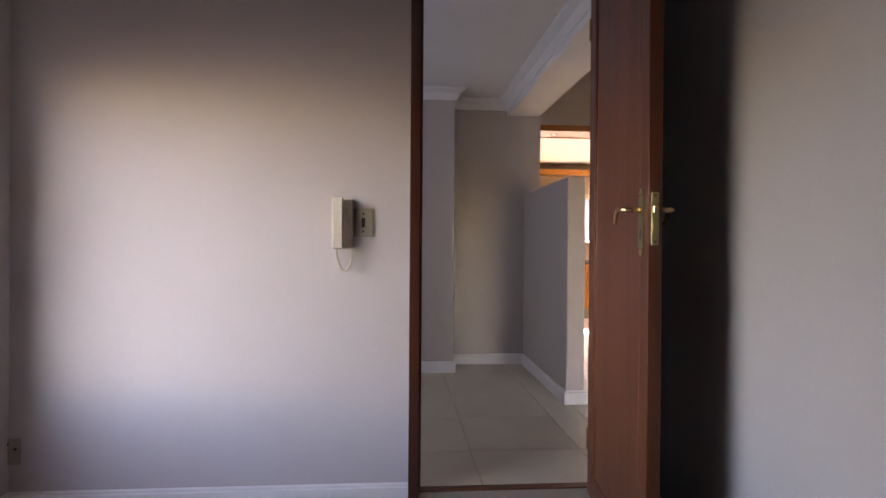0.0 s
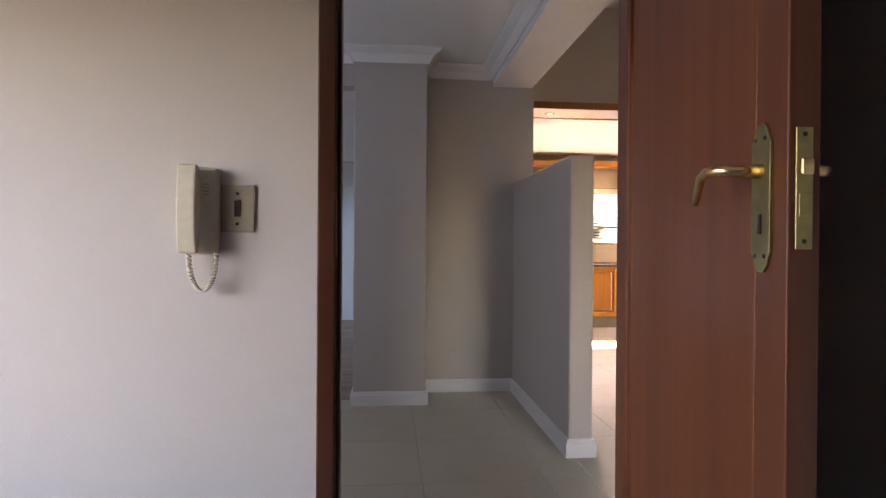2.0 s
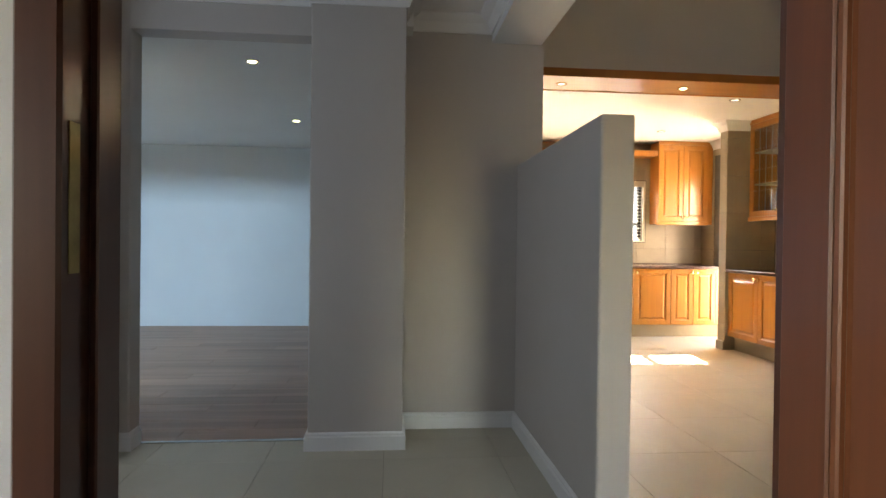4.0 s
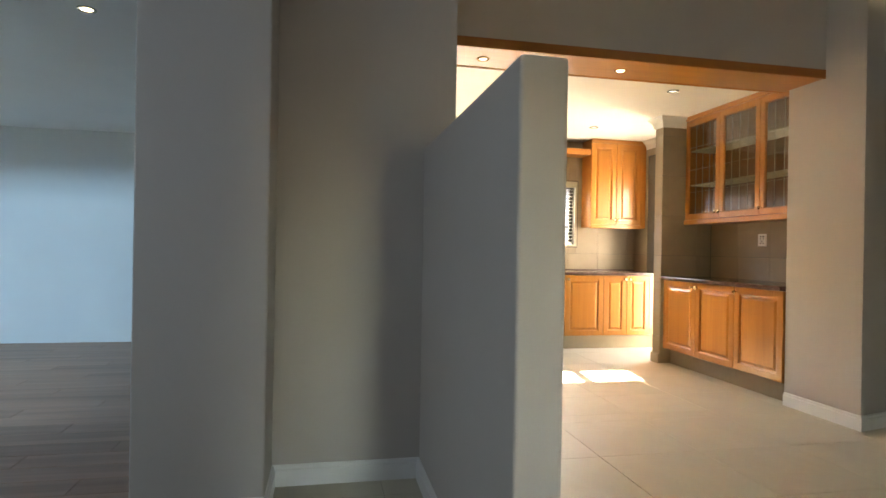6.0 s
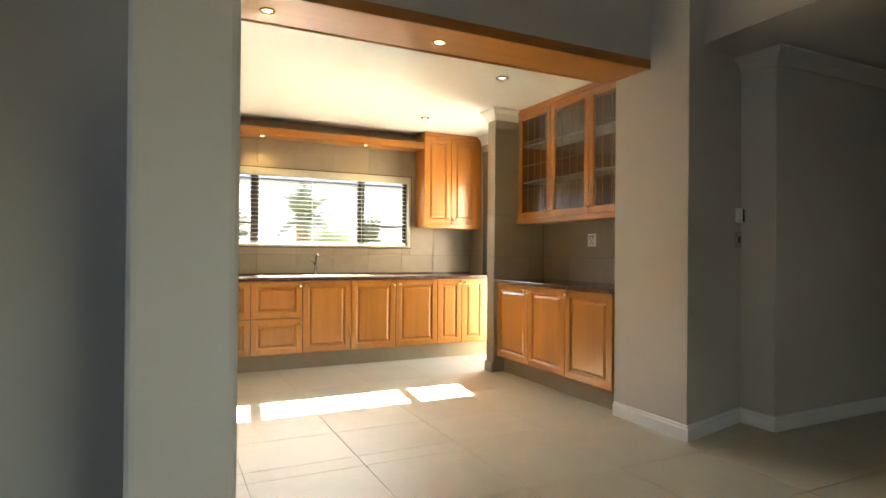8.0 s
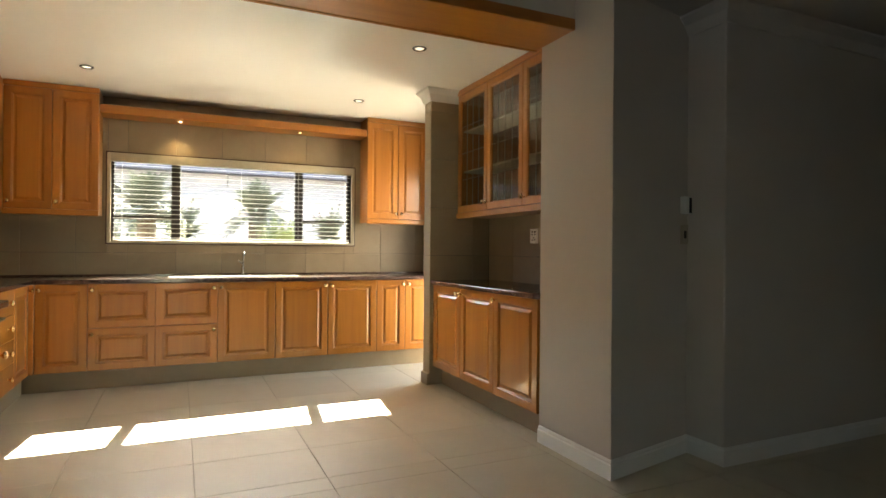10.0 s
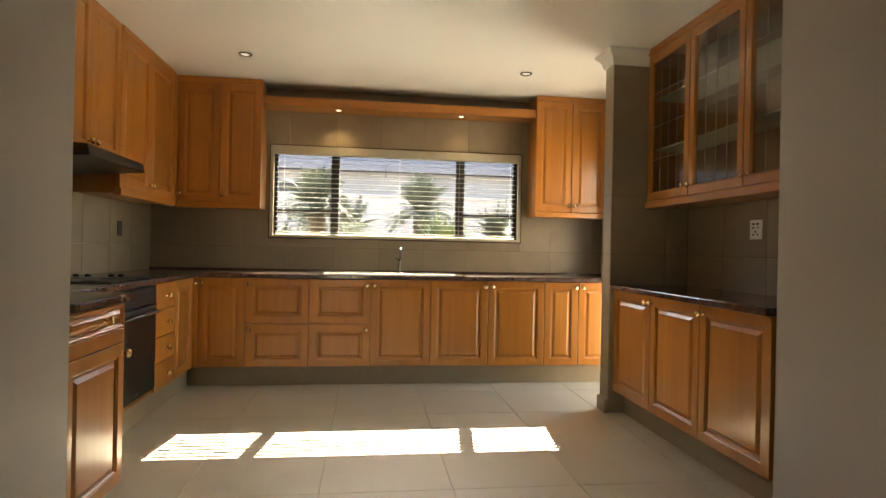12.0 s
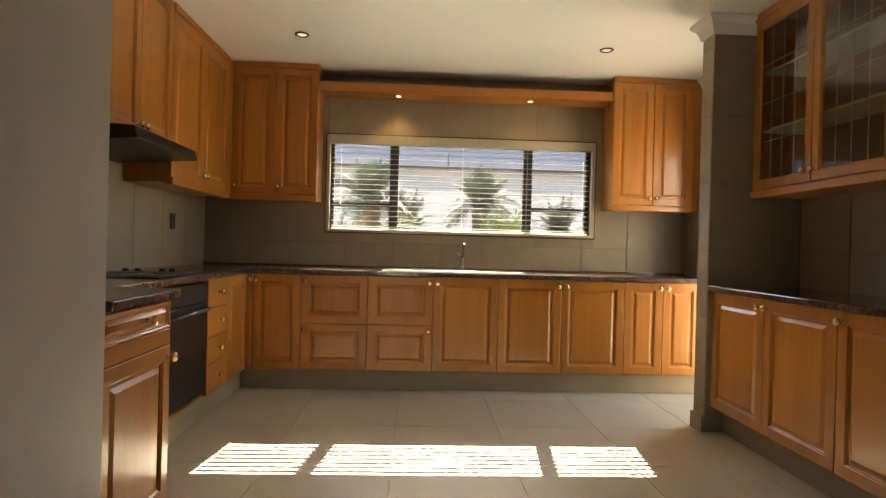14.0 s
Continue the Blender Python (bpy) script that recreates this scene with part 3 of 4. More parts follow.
for lo, hi in zip(zs, zs[1:]):
    dd.append((G, lo + 0.002, w4 - 2 * G, hi - lo - 0.004, (w4 / 2, (hi - lo) / 2), "drawer", 0))
left_unit(7.21, 7.575, dd, "honey beech drawer unit with four drawers beside the oven")
oven = thing("oven", pose(LX - 0.021, 6.59, 0, 0, 0, 90), "black built-in oven with a bar handle under the hob", "oven")
part("body", box_bm(0, 0.615, 0.004, 0.5, 0.19, 0.855, 0.002), M_BLACK, oven)
part("control_panel", box_bm(0.004, 0.611, -0.022, 0.003, 0.745, 0.855, 0.003), M_BLACK, oven)
od = part("door", box_bm(0.004, 0.611, -0.024, 0.003, 0.2, 0.738, 0.004, 2), M_BLACKGLASS, oven)
part("handle", tube_bm([(0.05, -0.024, 0.70), (0.05, -0.055, 0.70), (0.56, -0.055, 0.70), (0.56, -0.024, 0.70)], 0.011, 10), M_BLACK, od)
part("badge", box_bm(0.29, 0.325, -0.0255, -0.0242, 0.225, 0.237), M_STEEL, od)
left_unit(6.045, 6.585, [(G, DZ0, 0.535, DH, None)], "honey beech base cabinet beside the oven")
left_unit(6.59, 7.205, [], "honey beech oven housing below the worktop", h=0.186, d=0.5)
u1 = left_unit(5.51, 6.02, [(G, 0.07, 0.505, 0.618, KN(0.505, 0.618, "r")), (G, 0.755, 0.505, 0.107, (0.30, 0.053), "drawer", 0.012)],
               "honey beech cabinet with a drawer over one door", x=1.955, d=0.81, z0=0.07)

part("rail", box_bm(0.0, 0.51, -0.019, 0.0, 0.692, 0.752, 0.002), M_MAPLE, u1)
# right run, faces -x
RX = 4.752


def right_unit(y1, y0, sides, label):
    return base_unit(0, y1 - y0, sides, at=pose(RX + 0.021, y1, 0, 0, 0, -90), label=label, d=0.52)


right_unit(7.155, 6.10, "rl", "honey beech double base cabinet below the glazed cabinet")
right_unit(6.10, 5.555, "l", "honey beech base cabinet at the wall pier")

# worktops
wt = prism_bm([(K_LEFT, 5.51), (1.985, 5.51), (1.985, 6.04), (1.71, 6.08), (1.71, 7.99), (5.12, 7.99), (5.30, 7.99), (5.30, BACK - 0.012), (K_LEFT, BACK - 0.012)], 0.872, 0.907, 0.006)
wk = thing("worktop", pose(0, 0, 0), "polished dark brown granite worktop on the base cabinets", "worktop")
part("slab", wt, M_GRANITE, wk)
up = box_bm(K_LEFT + 0.009, 5.30, BACK - 0.03, BACK - 0.0125, 0.908, 0.920, 0.002)
part("sealant_edge", up, M_GRANITE, wk)
wk = thing("worktop", pose(0, 0, 0), "polished dark brown granite worktop below the glazed cabinet", "worktop")
part("slab", box_bm(4.72, K_RIGHT - 0.012, 5.556, 7.155, 0.872, 0.907, 0.006, 2), M_GRANITE, wk)
# plinths of tile
kick = box_bm(1.60, 5.30, 8.10, 8.12, -0.004, 0.163)
box_bm(1.60, 1.62, 6.0, 8.09, -0.004, 0.163, bm=kick)
box_bm(1.14, 1.84, 5.53, 5.99, -0.004, 0.068, bm=kick)
structure("plinth", kick, M_WTILE, "taupe tiled plinth under the base cabinets", "plinth")
structure("plinth_right", box_bm(4.84, 4.86, 5.56, 7.155, -0.004, 0.163), M_WTILE, "taupe tiled plinth under the base cabinets", "plinth")


# wall cabinets
def wall_unit(m, w, z0, z1, d, sides, label, glazed=False, rail=0.05):
    ob = thing("wall_cabinet", m, label, "cabinet", "kitchen wall cabinets")
    t = 0.017
    b = box_bm(0, t, 0, d, z0, z1, 0.001)
    box_bm(w - t, w, 0, d, z0, z1, 0.001, 1, b)
    box_bm(t, w - t, 0, d, z0, z0 + t, 0, 1, b)
    box_bm(t, w - t, 0, d, z1 - t, z1, 0, 1, b)
    part("body", b, M_MAPLE, ob)
    part("back_panel", box_bm(t, w - t, d - 0.012, d, z0 + t, z1 - t), M_INSIDE if glazed else M_MAPLE, ob)
    if rail:
        part("light_rail", box_bm(-0.003, w + 0.003, -0.034, 0.02, z0 - 0.012, z0 + rail - 0.012, 0.008, 3), M_MAPLE_X, ob)
        part("top_moulding", box_bm(-0.002, w + 0.002, -0.03, 0.02, z1 - 0.045, z1 + 0.004, 0.008, 2), M_MAPLE_X, ob)
    lo, hi = (z0 + rail - 0.01, z1 - 0.047) if rail else (z0, z1)
    dw, h = w / len(sides), hi - lo
    for i, s in enumerate(sides):
        ww = dw - 2 * G
        if not glazed:
            hinged(ob, i * dw + G, lo, ww, h, KN(ww, h, s))
            continue
        st = 0.052
        fr = ring_bm(ww, h, st, 0.02)
        dr = part("door", fr, M_MAPLE, ob, "beech framed door with leaded glass", pose(i * dw + G, -0.021, lo))
        pn = part("pane", box_bm(st - 0.004, ww - st + 0.004, 0.0105, 0.0125, st - 0.004, h - st + 0.004), M_CGLASS, dr)
        pn.visible_shadow = False
        cm = bmesh.new()
        for k in range(1, 4):
            x = st + (ww - 2 * st) * k / 4
            box_bm(x - 0.0011, x + 0.0011, 0.0085, 0.0142, st, h - st, bm=cm)
        for k in range(1, 4):
            z = st + (h - 2 * st) * k / 4
            box_bm(st, ww - st, 0.0085, 0.014, z - 0.0010, z + 0.0010, bm=cm)
        part("lead_came", cm, M_LEAD, dr)
        knob(dr, *KN(ww, h, s))
    if glazed:
        for f in (0.36, 0.68):
            z = z0 + (z1 - z0) * f
            part("shelf", box_bm(t, w - t, 0.03, d - 0.012, z - 0.007, z + 0.007, 0.001), M_BLINDFRAME, ob, "pale cream shelf board")
    return ob


UZ0, UZ1 = 1.455, 2.562
wall_unit(pose(1.405, UPPER_Y + 0.021, 0), 0.69, UZ0, UZ1, 0.245, ("bl", "bl"), "honey beech wall cabinet with two doors beside the window")
wall_unit(pose(4.545, UPPER_Y + 0.021, 0), 0.69, UZ0, UZ1, 0.245, ("br", "bl"), "honey beech wall cabinet with two doors beside the window")
UX = 1.40
wall_unit(pose(UX - 0.021, 7.315, 0, 0, 0, 90), 1.045, UZ0, UZ1, 0.265, ("br", "bl"), "honey beech wall cabinet with two doors in the corner")
wall_unit(pose(UX - 0.021, 6.50, 0, 0, 0, 90), 0.81, 1.66, UZ1, 0.265, ("br", "bl"), "honey beech wall cabinet above the black hood", rail=0)
wall_unit(pose(UX - 0.021, 5.51, 0, 0, 0, 90), 0.985, UZ0, UZ1, 0.265, ("br", "bl"), "honey beech wall cabinet at the wall end")
structure("cabinet_filler", box_bm(1.377, 1.403, 8.362, 8.46, UZ0, UZ1, 0.002), M_MAPLE, "beech corner filler strip between wall cabinets", "filler strip")
structure("cabinet_filler_right", box_bm(5.236, K_RIGHT - 0.009, UPPER_Y + 0.004, UPPER_Y + 0.03, UZ0, UZ1, 0.002), M_MAPLE, "beech filler strip between cabinet and wall", "filler strip")
structure("base_filler_right", box_bm(5.122, K_RIGHT - 0.009, BASE_Y + 0.004, BASE_Y + 0.03, DZ0, DZ1, 0.002), M_MAPLE, "beech filler strip between base cabinet and wall", "filler strip")
gl = wall_unit(pose(4.968 + 0.021, 7.13, 0, 0, 0, -90), 1.572, UZ0, 2.562, 0.30, ("br", "bl", "bl"), "honey beech display cabinet with three leaded glass doors", True)

# pelmet shelf over the window with two small lamps
pel = thing("pelmet", pose(2.098, UPPER_Y + 0.02, 2.36), "honey beech pelmet board with small lit downlights over the window", "pelmet")
part("fascia", box_bm(0, 2.444, 0.0, 0.02, 0.0, 0.078, 0.006, 2), M_MAPLE_X, pel)
part("soffit_board", box_bm(0, 2.444, 0.02, 0.258, 0.004, 0.022, 0.001), M_MAPLE_X, pel)


def downlight(x, y, z, lit, mat_ring, r=0.045, label=""):
    ob = thing("downlight", pose(x, y, z), label or "small round recessed downlight with a metal ring", "downlight", "recessed downlights")
    b = turned_bm([(r, 0.0), (r, -0.004), (r * 0.9, -0.008), (r * 0.72, -0.006), (r * 0.68, 0.0)], 24)
    part("ring", b, mat_ring, ob)
    part("lamp", turned_bm([(r * 0.66, -0.001), (r * 0.6, -0.004), (r * 0.3, -0.006)], 20), lit, ob)
    return ob


for x, y in ((2.085, 6.25), (2.082, 7.78), (4.25, 6.28), (4.268, 7.83)):
    downlight(x, y, K_CEIL - 0.001, M_LAMPOFF_GLOW, M_DARKMETAL, 0.05)
for x in (2.29, 3.28):
    downlight(x, 5.42, 2.413, M_LAMP if x > 3 else M_LAMPOFF_GLOW, M_BRASS, 0.042, "small brass ringed downlight in the timber beam")
for x in (2.74, 3.86):
    downlight(x, UPPER_Y + 0.12, 2.363, M_LAMP, M_BRASS, 0.03, "small lit brass downlight in the pelmet")
downlight(-0.02, 5.25, L_CEIL - 0.001, M_LAMP, M_STEEL, 0.05, "small lit recessed downlight in the lounge ceiling")
downlight(-0.035, 7.26, L_CEIL - 0.001, M_LAMP, M_STEEL, 0.05, "small lit recessed downlight in the lounge ceiling")
for x in (2.74, 3.86):
    sp = new("pelmet_lamp_light", bpy.data.lights.new("pelmet_lamp_light", "SPOT"))
    sp.data.energy, sp.data.spot_size, sp.data.spot_blend, sp.data.color, sp.data.shadow_soft_size = 0.32 if x < 3 else 0.14, radians(95), 0.6, (1.0, 0.72, 0.38), 0.02
    sp.matrix_world = look((x, UPPER_Y + 0.12, 2.345), (x, UPPER_Y + 0.2, 1.3))

# window with bronze frames and a venetian blind
win = tagged(new("window_1"), "dark bronze aluminium window with three panes above the sink", "window", "", "structure")
WX0, WX1, WZ0, WZ1, WY = 2.14, 4.475, 1.215, 2.05, BACK + 0.14
fr = bmesh.new()
for x0, x1, z0, z1 in ((WX0, WX0 + 0.04, WZ0, WZ1), (WX1 - 0.04, WX1, WZ0, WZ1), (WX0, WX1, WZ0, WZ0 + 0.035), (WX0, WX1, WZ1 - 0.022, WZ1),
                       (2.67, 2.75, WZ0, WZ1), (3.868, 3.948, WZ0, WZ1)):
    box_bm(x0, x1, WY - 0.025, WY + 0.025, z0, z1, 0.003, 1, fr)
part("window_frame", fr, M_DARKMETAL, win)
for x0, x1 in ((2.18, 2.67), (3.948, 4.435)):
    part("transom", box_bm(x0, x1, WY - 0.02, WY + 0.02, 1.44, 1.475, 0.002), M_DARKMETAL, win)
for x0, x1 in ((2.18, 2.67), (2.75, 3.868), (3.948, 4.435)):
    pn = part("pane", box_bm(x0, x1, WY - 0.003, WY + 0.003, WZ0 + 0.03, WZ1 - 0.022), M_GLASS, win)
    pn.visible_shadow = False
part("window_sill", box_bm(WX0, WX1, BACK - 0.01, WY - 0.025, WZ0 - 0.0, WZ0 + 0.012, 0.003), M_WTILE, win)
blind = thing("venetian_blind", pose(2.133, BACK - 0.03, 1.21), "open white venetian blind with a cream valance in the window", "blind")
BW, BH = 2.346, 0.84
for nm, x0, x1, z0, z1 in (("edge_bead", -0.010, 0.0, -0.010, BH + 0.010), ("edge_bead", BW, BW + 0.010, -0.010, BH + 0.010), ("edge_bead", 0.0, BW, BH, BH + 0.010), ("edge_bead", 0.0, BW, -0.010, 0.0)):
    part(nm, box_bm(x0, x1, 0.008, 0.021, z0, z1, 0.002), M_MAHOG_SHADE, blind, "thin dark brown edge bead")
for nm, x0, x1, z0, z1 in (("side_trim", 0, 0.032, 0, BH), ("side_trim", BW - 0.032, BW, 0, BH), ("bottom_trim", 0.032, BW - 0.032, 0, 0.022)):
    part(nm, box_bm(x0, x1, 0.0, 0.028, z0, z1, 0.004, 1), M_BLINDFRAME, blind, "cream trim strip")
part("valance", box_bm(0.032, BW - 0.032, 0.0, 0.05, BH - 0.08, BH, 0.005, 2), M_BLINDFRAME, blind, "cream valance strip")
slat = bmesh.new()
seg = 4
rows = []
for i in range(seg + 1):
    u = i / seg - 0.5
    rows.append([slat.verts.new((x, 0.0215 * 2 * u, 0.0024 * (1 - 4 * u * u))) for x in (0.045, BW - 0.045)])
for a, c in zip(rows, rows[1:]):
    slat.faces.new((a[0], a[1], c[1], c[0])).smooth = True
bmesh.ops.solidify(slat, geom=slat.faces[:], thickness=0.0008)
SL = mesh_of("slat", slat, M_SLAT)
for k in range(16):
    ob = new("slat", SL)
    ob.parent = blind
    ob.matrix_basis = pose(0, 0.065, 0.055 + k * 0.0455, 12)
for x in (0.12, 0.62, 1.18, 1.75, 2.25):
    part("ladder_cord", box_bm(x - 0.0015, x + 0.0015, 0.048, 0.050, 0.02, BH - 0.07), M_SLAT, blind)
part("bottom_rail", box_bm(0.045, BW - 0.045, 0.050, 0.080, 0.026, 0.04, 0.003), M_SLAT, blind)
part("tilt_wand", tube_bm([(1.05, 0.042, 0.72), (1.05, 0.042, 0.58)], 0.004, 6), M_HOLE, blind)

# sink, tap, hob, hood
sink = thing("sink", pose(2.66, 8.15, 0.907), "stainless steel inset sink with drainer in the granite worktop", "sink")
sb = bmesh.new()
for x0, x1, y0, y1 in ((0, 1.18, 0, 0.035), (0, 1.18, 0.40, 0.44), (0, 0.04, 0.035, 0.40), (1.14, 1.18, 0.035, 0.40), (0.44, 0.72, 0.035, 0.40)):
    box_bm(x0, x1, y0, y1, 0, 0.006, 0.002, 1, sb)
part("rim", sb, M_STEEL, sink)
# flat near-black sheet stands for the shade inside the hollow
part("bowl", box_bm(0.72, 1.14, 0.035, 0.40, 0.0005, 0.002), M_HOLE, sink)
part("drainer", box_bm(0.04, 0.44, 0.035, 0.40, 0.0005, 0.003), M_STEEL, sink)
tap = thing("tap", pose(3.32, 8.60, 0.907), "chrome mixer tap with a swan neck behind the sink", "tap")
part("body", turned_bm([(0.024, 0), (0.024, 0.012), (0.014, 0.02), (0.013, 0.10), (0.009, 0.115)], 16), M_STEEL, tap)
part("spout", tube_bm([(0, 0, 0.1), (0.004, -0.005, 0.17), (0.004, -0.03, 0.215), (0.004, -0.08, 0.225), (0.004, -0.12, 0.20)], 0.0085, 10), M_STEEL, tap)
part("lever", tube_bm([(0.01, 0, 0.1), (-0.03, -0.02, 0.13), (-0.05, -0.03, 0.15)], 0.006, 8), M_STEEL, tap)
hob = thing("hob", pose(1.19, 6.61, 0.907), "black glass hob with four dials in the granite worktop", "hob")
part("glass_plate", box_bm(0, 0.46, 0, 0.58, 0, 0.006, 0.002), M_BLACKGLASS, hob)
for x, y in ((0.02, 0.60), (0.08, 0.62), (0.20, 0.66), (0.25, 0.68)):
    part("dial", turned_bm([(0.018, 0.005), (0.017, 0.022), (0.012, 0.026)], 14, "z", (x + 0.04, y - 0.12, 0)), M_DARKMETAL, hob)
for x, y in ((0.12, 0.13), (0.34, 0.13), (0.12, 0.38), (0.34, 0.38)):
    part("hotplate", turned_bm([(0.085, 0.0062), (0.085, 0.009), (0.08, 0.0095)], 24, "z", (x, y, 0)), M_BLACK, hob)
hood = thing("extractor_hood", pose(K_LEFT + 0.01, 6.50, 1.555), "slim black extractor hood under the wall cabinet", "extractor hood")
hb = prism_bm([(0, 0), (0.47, 0.03), (0.455, 0.09), (0.28, 0.10), (0, 0.10)], 0, 0.755, 0.004)
bmesh.ops.transform(hb, matrix=pose(0, 0.755, 0, 90), verts=hb.verts)
part("canopy", hb, M_BLACK, hood)
part("filter", box_bm(0.05, 0.40, 0.06, 0.70, 0.004, 0.008), M_FILTER, hood, "", pose(0, 0, 0, 0, -3.6, 0))
part("switch_strip", box_bm(0.455, 0.462, 0.45, 0.70, 0.05, 0.07, 0.001), M_DARKMETAL, hood)


# sockets and switches
def plate(m, w, h, label, mat, holes, name="socket", cat="socket"):
    ob = thing(name, m, label, cat)
    part("plate", box_bm(-w / 2, w / 2, -0.009, 0, -h / 2, h / 2, 0.003, 2), mat, ob)
    for x, z, hw, hh in holes:
        part("slot" if name == "socket" else "rocker", box_bm(x - hw, x + hw, -0.0125, -0.0085, z - hh, z + hh, 0.001), M_HOLE, ob)
    return ob


SOCK = [(-0.02, 0.012, 0.006, 0.005), (0.02, 0.012, 0.006, 0.005), (-0.018, 0.033, 0.01, 0.006), (0.018, 0.033, 0.01, 0.006), (0, -0.012, 0.006, 0.005), (-0.018, -0.03, 0.006, 0.005), (0.018, -0.03, 0.006, 0.005)]
plate(pose(K_RIGHT - 0.008, 6.42, 1.285, 0, 0, -90), 0.105, 0.115, "white double power socket on the taupe wall tiles", M_WHITE, SOCK)
plate(pose(K_LEFT + 0.008, 8.05, 1.24, 0, 0, 90), 0.075, 0.115, "dark power socket on the taupe wall tiles", M_HOLE, [])
plate(pose(-1.108, WY0, 0.25, 0, 0, 0), 0.075, 0.115, "beige power socket low on the wall", M_BEIGEPLATE, SOCK[:3])
plate(pose(-0.55, 4.14, 1.205, 0, 0, 90), 0.085, 0.125, "beige light switch on the hall wall", M_BEIGEPLATE, [(0, 0, 0.012, 0.022)], "light_switch", "light switch")
plate(pose(5.42, 5.047, 1.27, 0, 0, 12.7), 0.075, 0.115, "beige light switch on the corridor wall", M_BEIGEPLATE, [(0, 0, 0.012, 0.022)], "light_switch", "light switch")
ds = thing("door_chime", pose(5.44, 5.052, 1.44, 0, 0, 12.7), "white wall unit with a centre strip above the switch", "door chime")
part("box", box_bm(-0.06, 0.06, -0.03, 0, -0.05, 0.05, 0.005, 2), M_WHITE, ds)
part("centre_strip", box_bm(-0.012, 0.012, -0.033, -0.029, -0.045, 0.045, 0.001), M_HOLE, ds)
plate(pose(0.384, WY0, 1.247, 0, 0, 0), 0.086, 0.125, "beige metal light switch plate beside the intercom", M_BEIGEPLATE, [(0, 0, 0.008, 0.021), (0, 0.04, 0.004, 0.004), (0, -0.04, 0.004, 0.004)], "light_switch", "light switch")

# intercom handset
ic = thing("intercom", pose(0.222, WY0, 1.130), "ivory plastic intercom handset with a coiled cord on the wall", "intercom")
part("base", box_bm(0.032, 0.116, -0.029, 0, -0.002, 0.222, 0.006, 2), M_IVORY, ic)
hs = bmesh.new()
prof = [(-0.070, 0.0), (-0.077, 0.03), (-0.081, 0.075), (-0.082, 0.115), (-0.081, 0.155), (-0.077, 0.195), (-0.070, 0.225), (-0.050, 0.225), (-0.034, 0.17), (-0.030, 0.1125), (-0.034, 0.055), (-0.050, 0.0)]
ra = [[hs.verts.new((x, y, z)) for y, z in prof] for x in (0.030, 0.076)]
k = len(prof)
for i in range(k):
    hs.faces.new((ra[0][i], ra[0][(i + 1) % k], ra[1][(i + 1) % k], ra[1][i]))
hs.faces.new(ra[0]), hs.faces.new(ra[1])
bmesh.ops.recalc_face_normals(hs, faces=hs.faces)
bmesh.ops.bevel(hs, geom=hs.edges[:], offset=0.004, segments=2, affect="EDGES", profile=0.5)
part("handset", hs, M_IVORY, ic)
coil = []
for i in range(241):
    u = i / 240
    cx, cz = 0.048 + 0.0345 * (1 - math.cos(math.pi * u)), -0.098 * math.sin(math.pi * u)
    a = u * 2 * math.pi * 30
    coil.append((cx + 0.005 * math.cos(a), -0.04 + 0.005 * math.sin(a), cz))
part("cord", tube_bm(coil, 0.0032, 6), M_IVORY, ic, "coiled ivory cord")
for kk in range(4):
    part("speaker_slot", box_bm(0.080, 0.096, -0.0302, -0.0285, 0.150 + kk * 0.009, 0.153 + kk * 0.009), M_BEIGEPLATE, ic)

# mahogany door and frame
# frame wood is darker than the leaf to stand for shade
frame_1 = tagged(new("door_frame"), "mahogany door frame of the bedroom doorway, darkened for its shade", "door frame", "", "structure")
part("post", box_bm(0.592, 0.640, WY0 - 0.012, WY1 + 0.004, 0, 2.46, 0.004, 1), M_MAHOG_SHADE, frame_1)
part("post", box_bm(1.507, 1.56, WY0 - 0.012, WY1 + 0.004, 0, 2.46, 0.004, 1), M_MAHOG_SHADE, frame_1)
part("head", box_bm(0.640, 1.507, WY0 - 0.012, WY1 + 0.004, 2.40, 2.46, 0.004, 1), M_MAHOG_SHADE, frame_1)
part("stop", box_bm(0.640, 0.650, WY0 + 0.045, WY1 - 0.02, 0, 2.40, 0.002), M_MAHOG_SHADE, frame_1)
part("striker_plate", box_bm(0.6395, 0.6412, WY0 + 0.004, WY0 + 0.024, 1.12, 1.28), M_OLDBRASS, frame_1)
DA = math.degrees(math.atan2(-0.806, -0.080))
door = thing("door", pose(1.418, 1.636, 0.012, 0, 0, DA), "open mahogany panelled door with brass lever handle and lock", "door")
door["kind"] = "structure"
W, H, T = 0.808, 2.375, 0.044
db = ring_bm(W, H, 0.085, T, 0.0)
part("leaf_frame", db, M_MAHOG, door)
part("panel", box_bm(0.08, W - 0.08, 0.010, T - 0.010, 0.08, H - 0.08), M_MAHOG, door)
for y in (0.001, T - 0.012):
    part("moulding", ring_bm(W - 0.17, H - 0.17, 0.014, 0.011, 0.004), M_MAHOG, door, "", pose(0.085, y, 0.085))
part("latch_plate", box_bm(W - 0.0005, W + 0.002, 0.010, 0.034, 1.139, 1.310, 0.0008), M_OLDBRASS, door, "tarnished brass latch plate")
part("latch_bolt", box_bm(W + 0.002, W + 0.011, 0.013, 0.031, 1.243, 1.266, 0.002), M_BRASS, door)
part("dead_bolt", box_bm(W + 0.002, W + 0.0035, 0.014, 0.030, 1.185, 1.217, 0.0005), M_OLDBRASS, door)
for z in (1.150, 1.300):
    part("screw", box_bm(W + 0.002, W + 0.0028, 0.019, 0.025, z - 0.003, z + 0.003, 0.0006), M_HOLE, door)


